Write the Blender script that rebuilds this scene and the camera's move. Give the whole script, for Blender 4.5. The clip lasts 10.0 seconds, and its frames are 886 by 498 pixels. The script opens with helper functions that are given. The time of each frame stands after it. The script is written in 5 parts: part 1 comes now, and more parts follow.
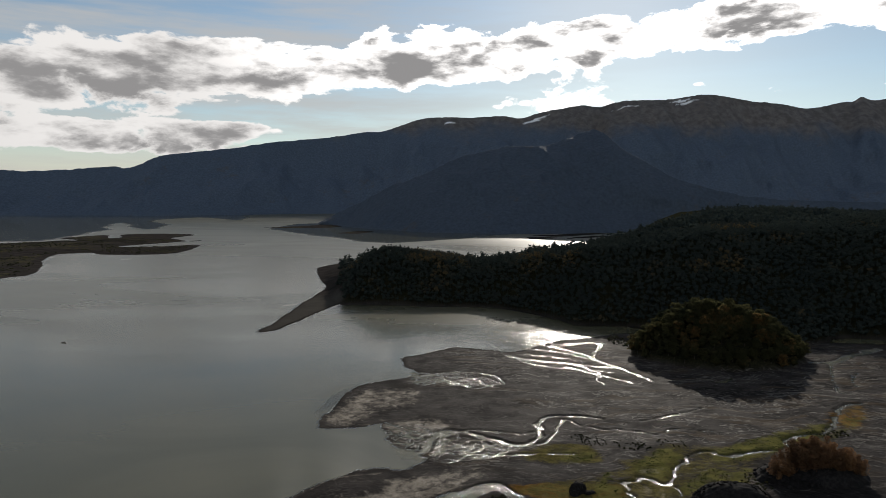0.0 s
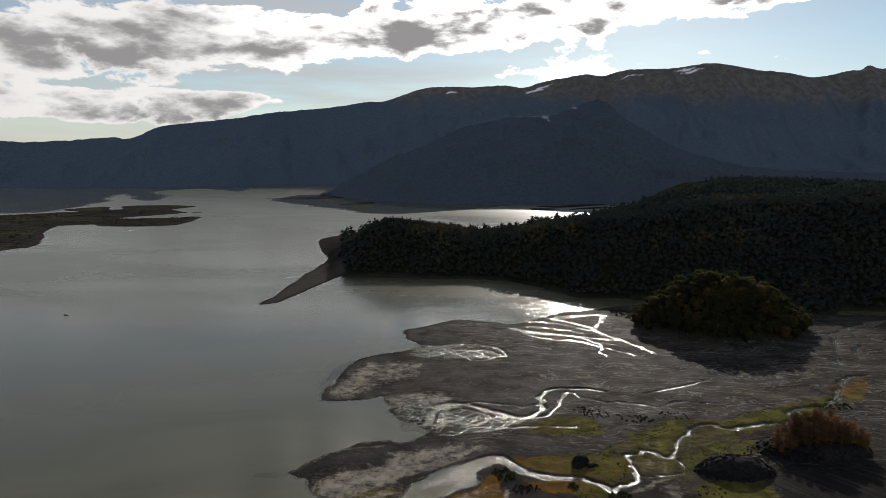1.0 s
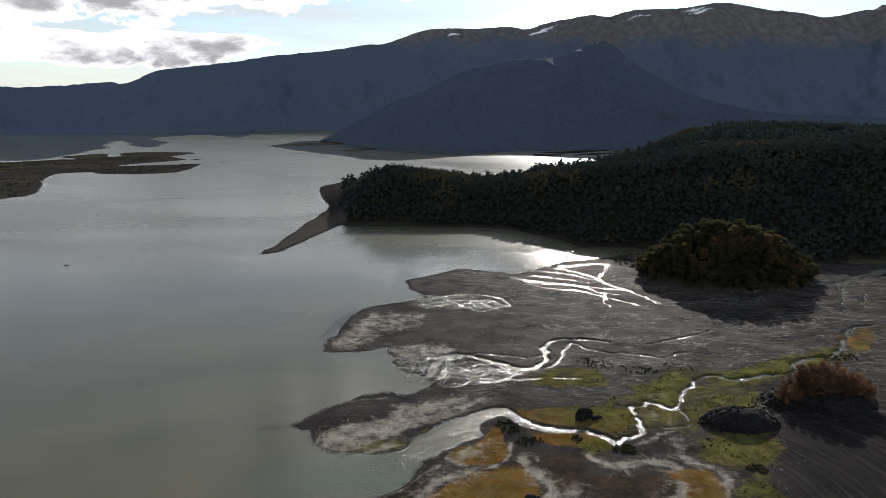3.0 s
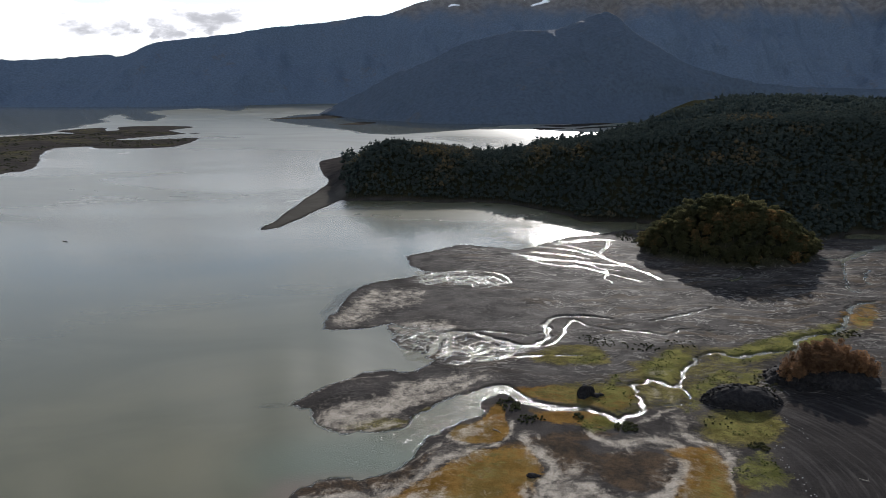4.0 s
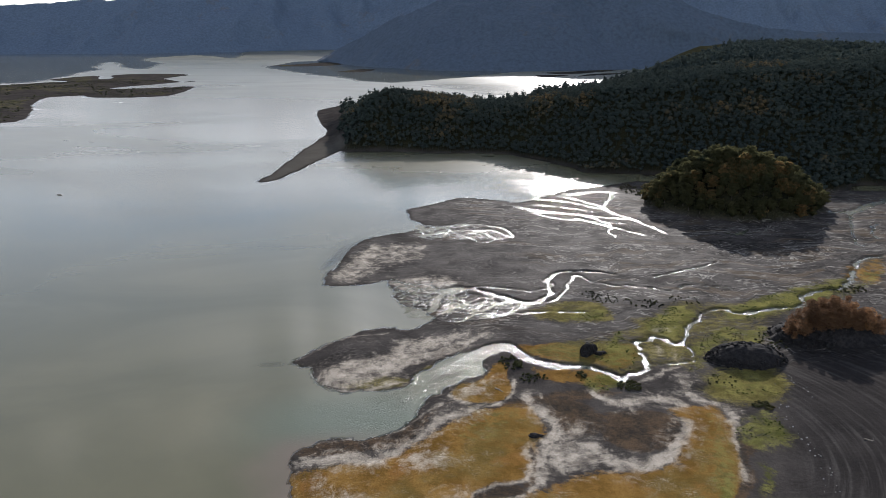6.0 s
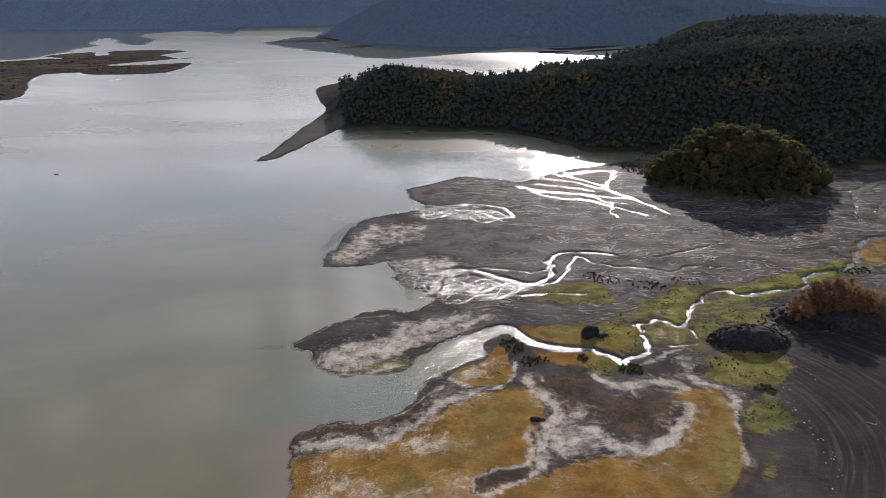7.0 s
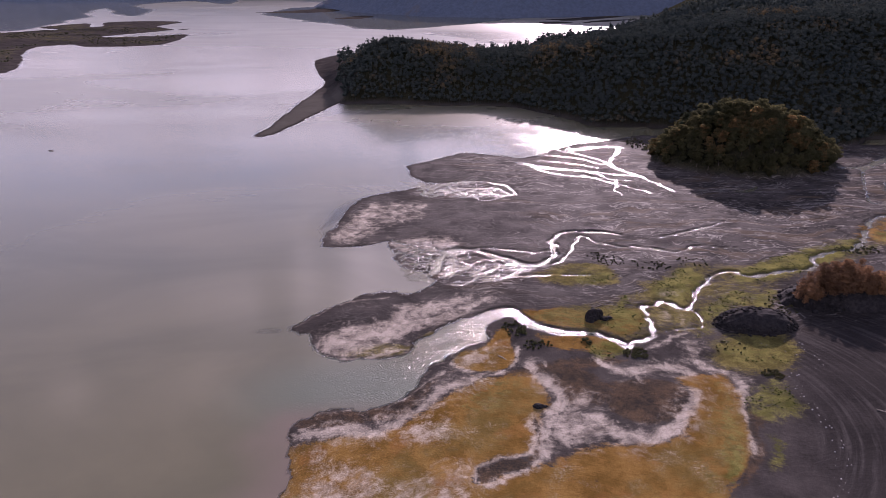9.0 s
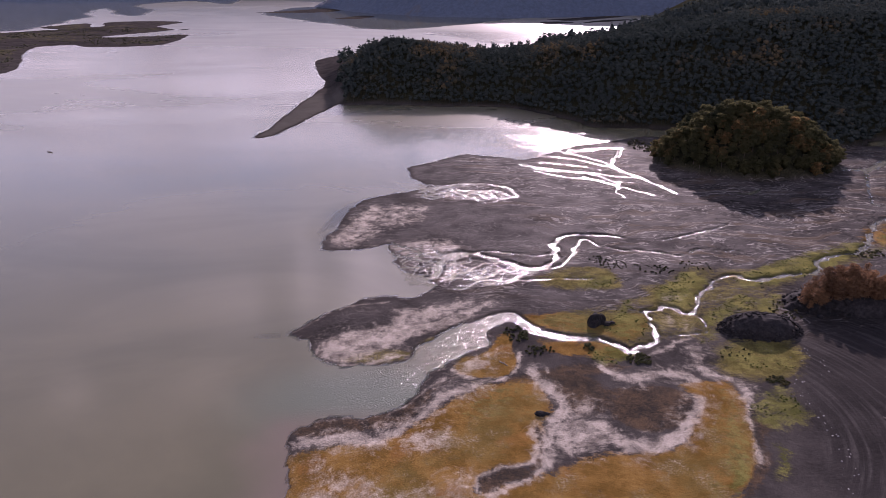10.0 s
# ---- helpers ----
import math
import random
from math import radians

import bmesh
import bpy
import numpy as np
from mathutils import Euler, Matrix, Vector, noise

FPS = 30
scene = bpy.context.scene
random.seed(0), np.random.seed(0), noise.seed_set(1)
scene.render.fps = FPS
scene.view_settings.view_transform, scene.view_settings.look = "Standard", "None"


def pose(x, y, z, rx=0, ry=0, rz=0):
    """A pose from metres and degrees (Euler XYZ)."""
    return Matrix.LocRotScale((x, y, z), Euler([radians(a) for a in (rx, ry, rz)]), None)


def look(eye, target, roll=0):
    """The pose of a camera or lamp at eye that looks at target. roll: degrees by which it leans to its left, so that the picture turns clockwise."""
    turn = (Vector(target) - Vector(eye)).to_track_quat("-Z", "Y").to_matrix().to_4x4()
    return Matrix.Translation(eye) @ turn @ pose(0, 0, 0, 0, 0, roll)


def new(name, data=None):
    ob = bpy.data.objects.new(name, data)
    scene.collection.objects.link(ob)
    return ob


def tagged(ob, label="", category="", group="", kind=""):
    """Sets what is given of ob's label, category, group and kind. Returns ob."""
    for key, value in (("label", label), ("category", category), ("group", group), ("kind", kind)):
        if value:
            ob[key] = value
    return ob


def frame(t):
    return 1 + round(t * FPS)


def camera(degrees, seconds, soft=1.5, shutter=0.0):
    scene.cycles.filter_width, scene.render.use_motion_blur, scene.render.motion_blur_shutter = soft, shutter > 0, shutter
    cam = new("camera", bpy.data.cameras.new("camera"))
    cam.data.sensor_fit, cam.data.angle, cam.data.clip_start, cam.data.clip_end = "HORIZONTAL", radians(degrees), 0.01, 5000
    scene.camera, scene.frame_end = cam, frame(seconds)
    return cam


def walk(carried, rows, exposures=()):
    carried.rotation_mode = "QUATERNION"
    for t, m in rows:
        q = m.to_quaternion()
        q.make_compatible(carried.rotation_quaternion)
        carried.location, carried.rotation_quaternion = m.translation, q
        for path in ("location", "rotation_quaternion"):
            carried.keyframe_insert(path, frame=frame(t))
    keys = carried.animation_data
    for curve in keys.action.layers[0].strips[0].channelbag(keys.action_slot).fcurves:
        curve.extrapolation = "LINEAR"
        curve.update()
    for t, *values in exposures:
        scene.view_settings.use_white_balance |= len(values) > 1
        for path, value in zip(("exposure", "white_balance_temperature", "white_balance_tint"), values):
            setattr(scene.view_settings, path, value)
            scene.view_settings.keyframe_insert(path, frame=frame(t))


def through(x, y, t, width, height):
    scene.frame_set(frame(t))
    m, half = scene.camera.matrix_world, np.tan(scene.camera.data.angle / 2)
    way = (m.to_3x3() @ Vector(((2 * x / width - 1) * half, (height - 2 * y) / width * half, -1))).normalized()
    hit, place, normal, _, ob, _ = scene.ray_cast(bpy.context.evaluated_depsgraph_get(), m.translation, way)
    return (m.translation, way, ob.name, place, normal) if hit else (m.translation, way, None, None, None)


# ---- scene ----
# ---------------------------------------------------------------- camera
cam = camera(68.0, 10.0, soft=0.85)

PATH = [
    (0, look((0.05, 0.06, 100.09), (0.038, 99.698, 91.552), 0.32)),
    (0.5, look((-0.07, 1.52, 100.32), (-0.228, 100.938, 89.538), 0.28)),
    (1, look((-0.19, 2.98, 100.55), (-0.464, 102.144, 87.614), 0.25)),
    (1.5, look((-0.30, 4.45, 100.77), (-0.671, 103.315, 85.749), 0.21)),
    (2, look((-0.41, 5.92, 101.00), (-0.854, 104.453, 83.942), 0.17)),
    (2.5, look((-0.52, 7.39, 101.23), (-1.015, 105.558, 82.179), 0.14)),
    (4, look((-0.79, 11.79, 101.91), (-1.391, 108.652, 77.056), 0.03)),
    (4.5, look((-0.87, 13.25, 102.13), (-1.488, 109.600, 75.369), -0.00)),
    (5, look((-0.94, 14.70, 102.36), (-1.576, 110.516, 73.735), -0.03)),
    (5.5, look((-1.01, 16.15, 102.58), (-1.656, 111.393, 72.125), -0.06)),
    (7, look((-1.19, 20.41, 103.25), (-1.866, 113.919, 67.802), -0.14)),
    (7.5, look((-1.23, 21.81, 103.47), (-1.931, 114.792, 66.671), -0.16)),
    (8, look((-1.28, 23.19, 103.69), (-1.997, 115.699, 65.714), -0.18)),
    (8.5, look((-1.31, 24.56, 103.91), (-2.065, 116.715, 65.096), -0.20)),
    (9, look((-1.34, 25.90, 104.13), (-2.136, 117.868, 64.861), -0.21)),
    (9.5, look((-1.37, 27.23, 104.34), (-2.212, 119.130, 64.931), -0.22)),
    (10, look((-1.38, 28.53, 104.56), (-2.293, 120.479, 65.255), -0.22)),
]
EXPOSURES = [(0.0, -0.5, 6500, 12), (2.5, -0.1, 6300, 13), (4.5, 0.66, 6000, 14), (5.5, 0.80, 6000, 15),
             (7.0, 0.90, 6150, 21), (7.5, 0.92, 6200, 31), (8.5, 0.90, 6200, 48), (10.0, 0.84, 6200, 50)]
walk(cam, PATH, EXPOSURES)

# ---------------------------------------------------------------- sun and sky
SUN_AZ, SUN_EL = 14.0, 21.5     # degrees: right of +y, above the horizon
sun = new("sun", bpy.data.lights.new("sun", "SUN"))
sun.data.energy, sun.data.angle, sun.data.color = 5.0, radians(0.53), (1.0, 0.935, 0.82)
sd_ = Vector((math.sin(radians(SUN_AZ)) * math.cos(radians(SUN_EL)), math.cos(radians(SUN_AZ)) * math.cos(radians(SUN_EL)), math.sin(radians(SUN_EL))))
sun.matrix_world = look(sd_ * 3000, (0, 0, 0))


class Tree:
    """Short writing of shader nodes."""

    def __init__(self, tree):
        self.t = tree
        tree.nodes.clear()

    def node(self, kind, **links):
        n = self.t.nodes.new(kind)
        for k, v in links.items():
            s = n.inputs[int(k[1:])] if k[0] == "i" and k[1:].isdigit() else n.inputs[k.replace("_", " ")]
            if isinstance(v, bpy.types.NodeSocket):
                self.t.links.new(v, s)
            else:
                s.default_value = v
        return n

    def math(self, op, a, b=0.0, c=0.0, clamp=False):
        n = self.node("ShaderNodeMath", i0=a, i1=b, i2=c)
        n.operation, n.use_clamp = op, clamp
        return n.outputs[0]

    def ramp(self, v, lo, hi, a=0.0, b=1.0, smooth=True):
        n = self.node("ShaderNodeMapRange", i0=v, i1=lo, i2=hi, i3=a, i4=b)
        n.interpolation_type = "SMOOTHSTEP" if smooth else "LINEAR"
        return n.outputs[0]

    def mix(self, f, a, b, blend="MIX"):
        n = self.t.nodes.new("ShaderNodeMix")
        n.data_type, n.blend_type = "RGBA", blend
        for k, v in ((0, f), (6, a), (7, b)):
            if isinstance(v, bpy.types.NodeSocket):
                self.t.links.new(v, n.inputs[k])
            else:
                n.inputs[k].default_value = (*v, 1.0) if isinstance(v, tuple) and len(v) == 3 else v
        return n.outputs[2]

    def noise(self, vec, scale, detail=4.0, rough=0.55, dim="3D", dist=0.0):
        n = self.node("ShaderNodeTexNoise", Vector=vec, Scale=scale, Detail=detail, Roughness=rough, Distortion=dist)
        n.noise_dimensions = dim
        return n.outputs[0]

    def times(self, colour, k):
        n = self.t.nodes.new("ShaderNodeVectorMath")
        n.operation = "SCALE"
        for sock, v in ((n.inputs[0], colour), (n.inputs["Scale"], k)):
            if isinstance(v, bpy.types.NodeSocket):
                self.t.links.new(v, sock)
            else:
                sock.default_value = v
        return n.outputs[0]

    def scaled(self, vec, s, loc=(0, 0, 0), rot=(0, 0, 0)):
        return self.node("ShaderNodeMapping", Vector=vec, Scale=s, Location=loc, Rotation=rot).outputs[0]

    def attr(self, name):
        n = self.node("ShaderNodeAttribute")
        n.attribute_name = name
        return n.outputs["Fac"]


def make_world():
    w = bpy.data.worlds.new("sky")
    scene.world = w
    w.use_nodes = True
    T = Tree(w.node_tree)
    tex = T.node("ShaderNodeTexSky")
    tex.sky_type, tex.sun_disc, tex.sun_elevation, tex.sun_rotation = "NISHITA", False, radians(SUN_EL), radians(SUN_AZ)
    tex.air_density, tex.dust_density, tex.ozone_density, tex.altitude = 1.0, 0.4, 1.2, 1100.0
    sky = tex.outputs[0]
    gen = T.node("ShaderNodeTexCoord").outputs["Generated"]
    xyz = T.node("ShaderNodeSeparateXYZ", Vector=gen)
    x, y, z = xyz.outputs
    az = T.math("ARCTAN2", x, y)                       # to the right of +y
    el = T.math("ARCSINE", z)
    # a long bank of cumulus that climbs towards the sun, and a lower bank far off
    pos = T.node("ShaderNodeCombineXYZ", i0=az, i1=T.math("MULTIPLY", el, 1.9), i2=0.37).outputs[0]
    axis_el = T.math("MULTIPLY_ADD", az, 0.080, 0.194)
    off = T.math("ABSOLUTE", T.math("SUBTRACT", el, axis_el))
    leftward = T.ramp(az, 0.1, -0.35)
    inner, outer = T.ramp(leftward, 0.0, 1.0, 0.004, 0.010), T.ramp(leftward, 0.0, 1.0, 0.085, 0.105)
    bank = T.ramp(off, inner, outer, 1.0, 0.0)
    low = T.math("MULTIPLY", T.ramp(T.math("ABSOLUTE", T.math("SUBTRACT", el, 0.074)), 0.010, 0.048, 1.0, 0.0), T.ramp(az, -0.12, -0.34))
    gleam = T.node("ShaderNodeVectorMath", i0=gen, i1=tuple(sd_))
    gleam.operation = "DOT_PRODUCT"
    close = gleam.outputs["Value"]                     # cosine of the angle from the sun
    wide = T.math("MULTIPLY", T.math("MULTIPLY", T.ramp(el, 0.32, 0.42), T.ramp(el, 0.52, 0.80, 1.0, 0.1)), T.ramp(close, 0.42, 0.82, 0.25, 1.0))
    stray = T.math("MULTIPLY", T.ramp(el, 0.24, 0.16), T.ramp(az, -0.15, 0.05, 0.0, 0.50))
    back = T.math("MULTIPLY", T.ramp(y, 0.15, -0.25), T.ramp(el, 0.02, 0.14))      # unseen cumulus behind the camera, added to fill the shaded slopes
    cover = T.math("MAXIMUM", T.math("MULTIPLY", back, 0.68), T.math("MAXIMUM", T.math("MAXIMUM", bank, T.math("MULTIPLY", low, 0.9)), T.math("MAXIMUM", T.math("MULTIPLY", wide, 0.62), stray)))
    def puffs(p, scale):
        v = T.node("ShaderNodeTexVoronoi", Vector=p, Scale=scale)
        v.feature = "SMOOTH_F1"
        v.inputs["Smoothness"].default_value = 0.35
        return v.outputs["Distance"]

    def off_mid(v):
        return T.math("MULTIPLY", T.math("SUBTRACT", v, 0.5), 1.3)

    def density(p):
        p = T.scaled(p, (1.0, 1.15, 1.0))
        n = T.math("ADD", T.math("MULTIPLY", T.noise(p, 8.5, 12.0, 0.60, dist=0.35), 0.66),
                   T.math("ADD", T.math("MULTIPLY", T.noise(p, 3.6, 2.0, 0.5), 0.20), T.math("MULTIPLY", T.noise(p, 21.0, 8.0, 0.62), 0.16)))
        n = T.math("SUBTRACT", n, T.math("ADD", T.math("MULTIPLY", puffs(p, 17.0), 0.14), T.math("MULTIPLY", puffs(p, 43.0), 0.07)))
        return T.math("ADD", T.math("MULTIPLY_ADD", cover, 0.46, -0.705), n)

    dens = density(pos)
    alpha = T.ramp(dens, 0.0, 0.045)
    belly = T.noise(T.scaled(pos, (1.0, 1.5, 1.0), loc=(0.012, 0.030, 0.0)), 8.0, 6.0, 0.6)      # thick parts, seen from their shaded side
    core = T.math("MULTIPLY", T.ramp(T.math("ADD", T.math("MULTIPLY", dens, 1.1), off_mid(belly)), 0.0, 0.33), T.ramp(dens, 0.01, 0.10))
    shine = T.math("ADD", T.ramp(close, 0.30, 0.75, 0.60, 1.20), T.math("MULTIPLY", T.ramp(close, 0.80, 0.985, 0.0, 2.6), T.ramp(el, 0.12, 0.32, 0.40, 1.0)))
    shine = T.math("ADD", shine, T.ramp(close, 0.15, -0.45, 0.0, 0.75))            # clouds lit from the front, brightened for that added fill
    rim = T.times((1.0, 0.985, 0.95), shine)
    grey = T.times((0.41, 0.405, 0.40), T.ramp(el, 0.28, 0.36, 1.0, 2.6))
    cloud = T.mix(T.math("MULTIPLY", core, T.ramp(back, 0.0, 1.0, 1.0, 0.45)), rim, grey)
    veil = T.math("MULTIPLY", T.ramp(T.noise(T.scaled(pos, (0.6, 2.6, 1.0)), 5.0, 6.0, 0.6), 0.28, 0.66), T.ramp(az, 0.35, -0.25, 0.15, 0.95))
    skyc = T.mix(1.0, T.times(sky, 0.120), (0.96, 1.0, 0.95), "MULTIPLY")
    skyc = T.mix(T.math("MULTIPLY", T.math("MULTIPLY", veil, 0.8), T.ramp(close, 0.2, 0.7)), skyc, (0.72, 0.71, 0.675))
    skyc = T.mix(T.ramp(el, 0.10, 0.0, 0.0, 0.75), skyc, (0.75, 0.74, 0.71))
    col = T.mix(alpha, skyc, cloud)
    bg = T.node("ShaderNodeBackground", Color=col, Strength=1.0)
    out = T.node("ShaderNodeOutputWorld")
    T.t.links.new(bg.outputs[0], out.inputs[0])


make_world()

# ---------------------------------------------------------------- materials


def material(name):
    m = bpy.data.materials.new(name)
    m.use_nodes = True
    return m, Tree(m.node_tree)


def finish(T, shader):
    out = T.node("ShaderNodeOutputMaterial")
    T.t.links.new(shader, out.inputs[0])


def ground_material():
    m, T = material("delta_ground")
    P = T.node("ShaderNodeNewGeometry").outputs["Position"]
    swing = T.node("ShaderNodeTexNoise", Vector=P, Scale=0.028, Detail=3.0, Roughness=0.5)
    bend = T.node("ShaderNodeVectorMath", i0=swing.outputs["Color"], i1=(0.5, 0.5, 0.5))
    bend.operation = "SUBTRACT"
    bent = T.node("ShaderNodeVectorMath", i0=P, i1=T.times(bend.outputs[0], 34.0))
    bent.operation = "ADD"
    flow = T.scaled(bent.outputs[0], (0.22, 1.0, 1.0), rot=(0, 0, radians(-8)))
    flow2 = T.scaled(bent.outputs[0], (0.5, 1.0, 1.0), rot=(0, 0, radians(-25)))
    streak = T.noise(flow, 0.22, 8.0, 0.62, dist=0.6)
    streak2 = T.noise(flow, 0.75, 6.0, 0.6, dist=0.4)
    grain = T.noise(P, 0.9, 8.0, 0.65)
    blot = T.noise(P, 0.07, 6.0, 0.6)
    fine = T.noise(P, 3.5, 4.0, 0.6)
    def off(v, k):
        return T.math("MULTIPLY", T.math("SUBTRACT", v, 0.5), k)

    sand = T.mix(T.ramp(blot, 0.3, 0.7), (0.021, 0.0188, 0.0178), (0.044, 0.039, 0.0355))
    sand = T.mix(T.math("MULTIPLY", T.ramp(grain, 0.45, 0.72), 0.5), sand, (0.050, 0.045, 0.040))
    # wind and wheel lines on the open black plain
    away = T.node("ShaderNodeVectorMath", i0=P, i1=(52.0, 168.0, 0.0))
    away.operation = "DISTANCE"
    comb = T.noise(T.node("ShaderNodeCombineXYZ", i0=away.outputs["Value"], i1=T.math("MULTIPLY", T.node("ShaderNodeSeparateXYZ", Vector=P).outputs[1], 0.05)).outputs[0], 0.75, 7.0, 0.68)
    sand = T.mix(T.math("MULTIPLY", T.attr("plain"), 0.7), sand, (0.0165, 0.0150, 0.0148))
    sand = T.mix(T.math("MULTIPLY", T.attr("plain"), T.ramp(comb, 0.46, 0.66, 0.0, 0.48)), sand, (0.062, 0.057, 0.052))
    hair = []
    for sc, width, shift in ((0.10, 0.010, (0, 0, 0)), (0.21, 0.017, (31, 17, 0)), (0.43, 0.024, (7, 53, 0))):
        hair.append(T.ramp(T.math("ABSOLUTE", T.math("SUBTRACT", T.noise(T.scaled(flow, (0.42, 1, 1), loc=shift), sc, 3.0, 0.5, dist=0.12), 0.5)), width * 0.35, width, 1.0, 0.0))
    # pale silt left along the old runnels, and rusty stains between them
    silt_f = T.math("MULTIPLY", T.attr("braid"), T.math("MULTIPLY", T.ramp(streak, 0.53, 0.60), T.ramp(streak2, 0.53, 0.58)))
    sand = T.mix(T.math("MULTIPLY", silt_f, 0.55), sand, (0.16, 0.145, 0.125))
    # thin rivulets, pale where dried out and dark where the sand is cut
    gate, gate2 = T.ramp(T.noise(flow, 0.06, 4.0, 0.6), 0.44, 0.54), T.ramp(T.noise(T.scaled(flow, (1, 1, 1), loc=(9, 90, 0)), 0.09, 4.0, 0.6), 0.47, 0.55)
    some = T.math("MINIMUM", T.math("MULTIPLY", T.attr("braid"), 1.5), 1.0)
    pale = T.math("MULTIPLY", T.math("MAXIMUM", T.math("MULTIPLY", hair[1], gate), T.math("MULTIPLY", hair[2], gate2)), some)
    sand = T.mix(T.math("MULTIPLY", pale, 0.62), sand, (0.25, 0.235, 0.21))
    cutf = T.math("MULTIPLY", T.math("MAXIMUM", hair[0], T.math("MULTIPLY", hair[1], T.math("SUBTRACT", 1.0, gate))), some)
    sand = T.mix(T.math("MULTIPLY", cutf, 0.85), sand, (0.009, 0.008, 0.007))
    rust = T.math("MULTIPLY", T.attr("braid"), T.ramp(T.noise(flow, 0.12, 6.0, 0.6), 0.50, 0.64, 0.0, 0.6))
    sand = T.mix(rust, sand, (0.060, 0.042, 0.024))
    r1, r2, r3 = T.noise(P, 0.11, 6.0, 0.65), T.noise(flow2, 0.55, 6.0, 0.68), T.noise(P, 2.4, 5.0, 0.7)
    rag = T.math("ADD", off(r1, 1.1), T.math("ADD", off(r2, 1.7), off(r3, 1.5)))
    s1, s2, s3 = T.noise(P, 0.17, 7.0, 0.66), T.noise(T.scaled(bent.outputs[0], (0.3, 1.0, 1.0), rot=(0, 0, radians(-30))), 1.0, 6.0, 0.7), T.noise(P, 3.4, 4.0, 0.7)
    ragged = T.math("ADD", off(s1, 2.6), T.math("ADD", off(s2, 1.6), off(s3, 1.6)))

    q1 = T.noise(P, 0.26, 9.0, 0.62, dist=1.1)
    crust = T.math("ADD", off(s1, 0.8), T.math("ADD", off(q1, 1.7), T.math("ADD", off(r2, 1.1), off(s3, 1.5))))

    def patch(col, name, dark, light, edge_noise, lo, hi, tone, most=1.0):
        a = T.attr(name)
        f = T.math("MULTIPLY", T.ramp(T.math("ADD", a, edge_noise), lo, hi, 0.0, most), T.ramp(a, 0.02, 0.22))
        return T.mix(f, col, T.mix(tone, dark, light))

    tone1 = T.ramp(T.math("ADD", off(r1, 2.2), off(s3, 1.5)), -0.35, 0.4)
    tone2 = T.ramp(T.math("ADD", off(s1, 2.0), off(r3, 1.8)), -0.35, 0.4)
    col = patch(sand, "ochre", (0.080, 0.045, 0.012), (0.165, 0.096, 0.029), rag, 0.25, 0.60, tone1)
    col = T.mix(T.math("MULTIPLY", T.attr("ochre"), T.ramp(T.noise(P, 0.05, 4.0, 0.6), 0.46, 0.62, 0.0, 0.55)), col, (0.085, 0.066, 0.022))
    col = T.mix(T.math("MULTIPLY", T.attr("ochre"), T.ramp(T.noise(T.scaled(P, (1, 1, 1), loc=(40, 7, 0)), 0.09, 5.0, 0.65), 0.55, 0.68, 0.0, 0.5)), col, (0.150, 0.072, 0.024))
    sprinkle = T.math("MULTIPLY", T.ramp(T.noise(P, 0.10, 6.0, 0.7), 0.50, 0.66), T.ramp(T.noise(P, 2.6, 4.0, 0.75), 0.52, 0.60, 0.0, 0.55))
    col = T.mix(T.math("MULTIPLY", T.attr("ochre"), sprinkle), col, (0.31, 0.265, 0.21))
    col = patch(col, "olive", (0.046, 0.042, 0.014), (0.125, 0.104, 0.036), rag, 0.28, 0.85, tone2)
    col = patch(col, "moss", (0.048, 0.050, 0.014), (0.138, 0.128, 0.040), ragged, 0.36, 0.95, tone1, 0.9)
    col = patch(col, "mud", (0.022, 0.019, 0.017), (0.065, 0.044, 0.027), rag, 0.25, 0.75, tone2)
    col = patch(col, "salt", (0.18, 0.156, 0.126), (0.42, 0.372, 0.305), crust, 0.16, 1.0, tone2, 0.72)
    col = T.mix(T.ramp(fine, 0.40, 0.70, 0.0, 0.45), col, (0.35, 0.35, 0.35), "MULTIPLY")
    grit = T.noise(P, 7.0, 3.0, 0.7)
    col = T.times(col, T.ramp(grit, 0.34, 0.66, 0.72, 1.36))
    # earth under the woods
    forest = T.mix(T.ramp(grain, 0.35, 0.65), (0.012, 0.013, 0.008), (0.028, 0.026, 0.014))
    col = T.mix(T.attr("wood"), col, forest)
    col = T.mix(T.attr("silt"), col, (0.086, 0.081, 0.068))
    wet = T.attr("wet")
    col = T.mix(T.math("MULTIPLY", wet, 0.30), col, (0.25, 0.24, 0.23), "MULTIPLY")
    rough = T.math("SUBTRACT", T.ramp(T.attr("damp"), 0.0, 1.0, 0.90, 0.66), T.math("MULTIPLY", wet, 0.10))
    h = T.math("ADD", T.math("MULTIPLY", grain, 0.5), T.math("ADD", T.math("MULTIPLY", streak2, 0.5), T.math("MULTIPLY", fine, 0.2)))
    bump = T.node("ShaderNodeBump", Strength=0.6, Distance=0.35, Height=h).outputs[0]
    film = T.math("MULTIPLY", T.attr("film"), T.math("MAXIMUM", hair[1], hair[2]))
    rough = T.math("MULTIPLY_ADD", film, -0.30, rough)
    b = T.node("ShaderNodeBsdfPrincipled", Base_Color=col, Roughness=rough, Normal=bump)
    gleam = T.math("MULTIPLY", T.attr("damp"), T.math("MULTIPLY_ADD", film, 0.10, T.ramp(blot, 0.3, 0.7, 0.003, 0.010)))
    T.t.links.new(gleam, b.inputs["Specular IOR Level"])
    finish(T, b.outputs[0])
    return m


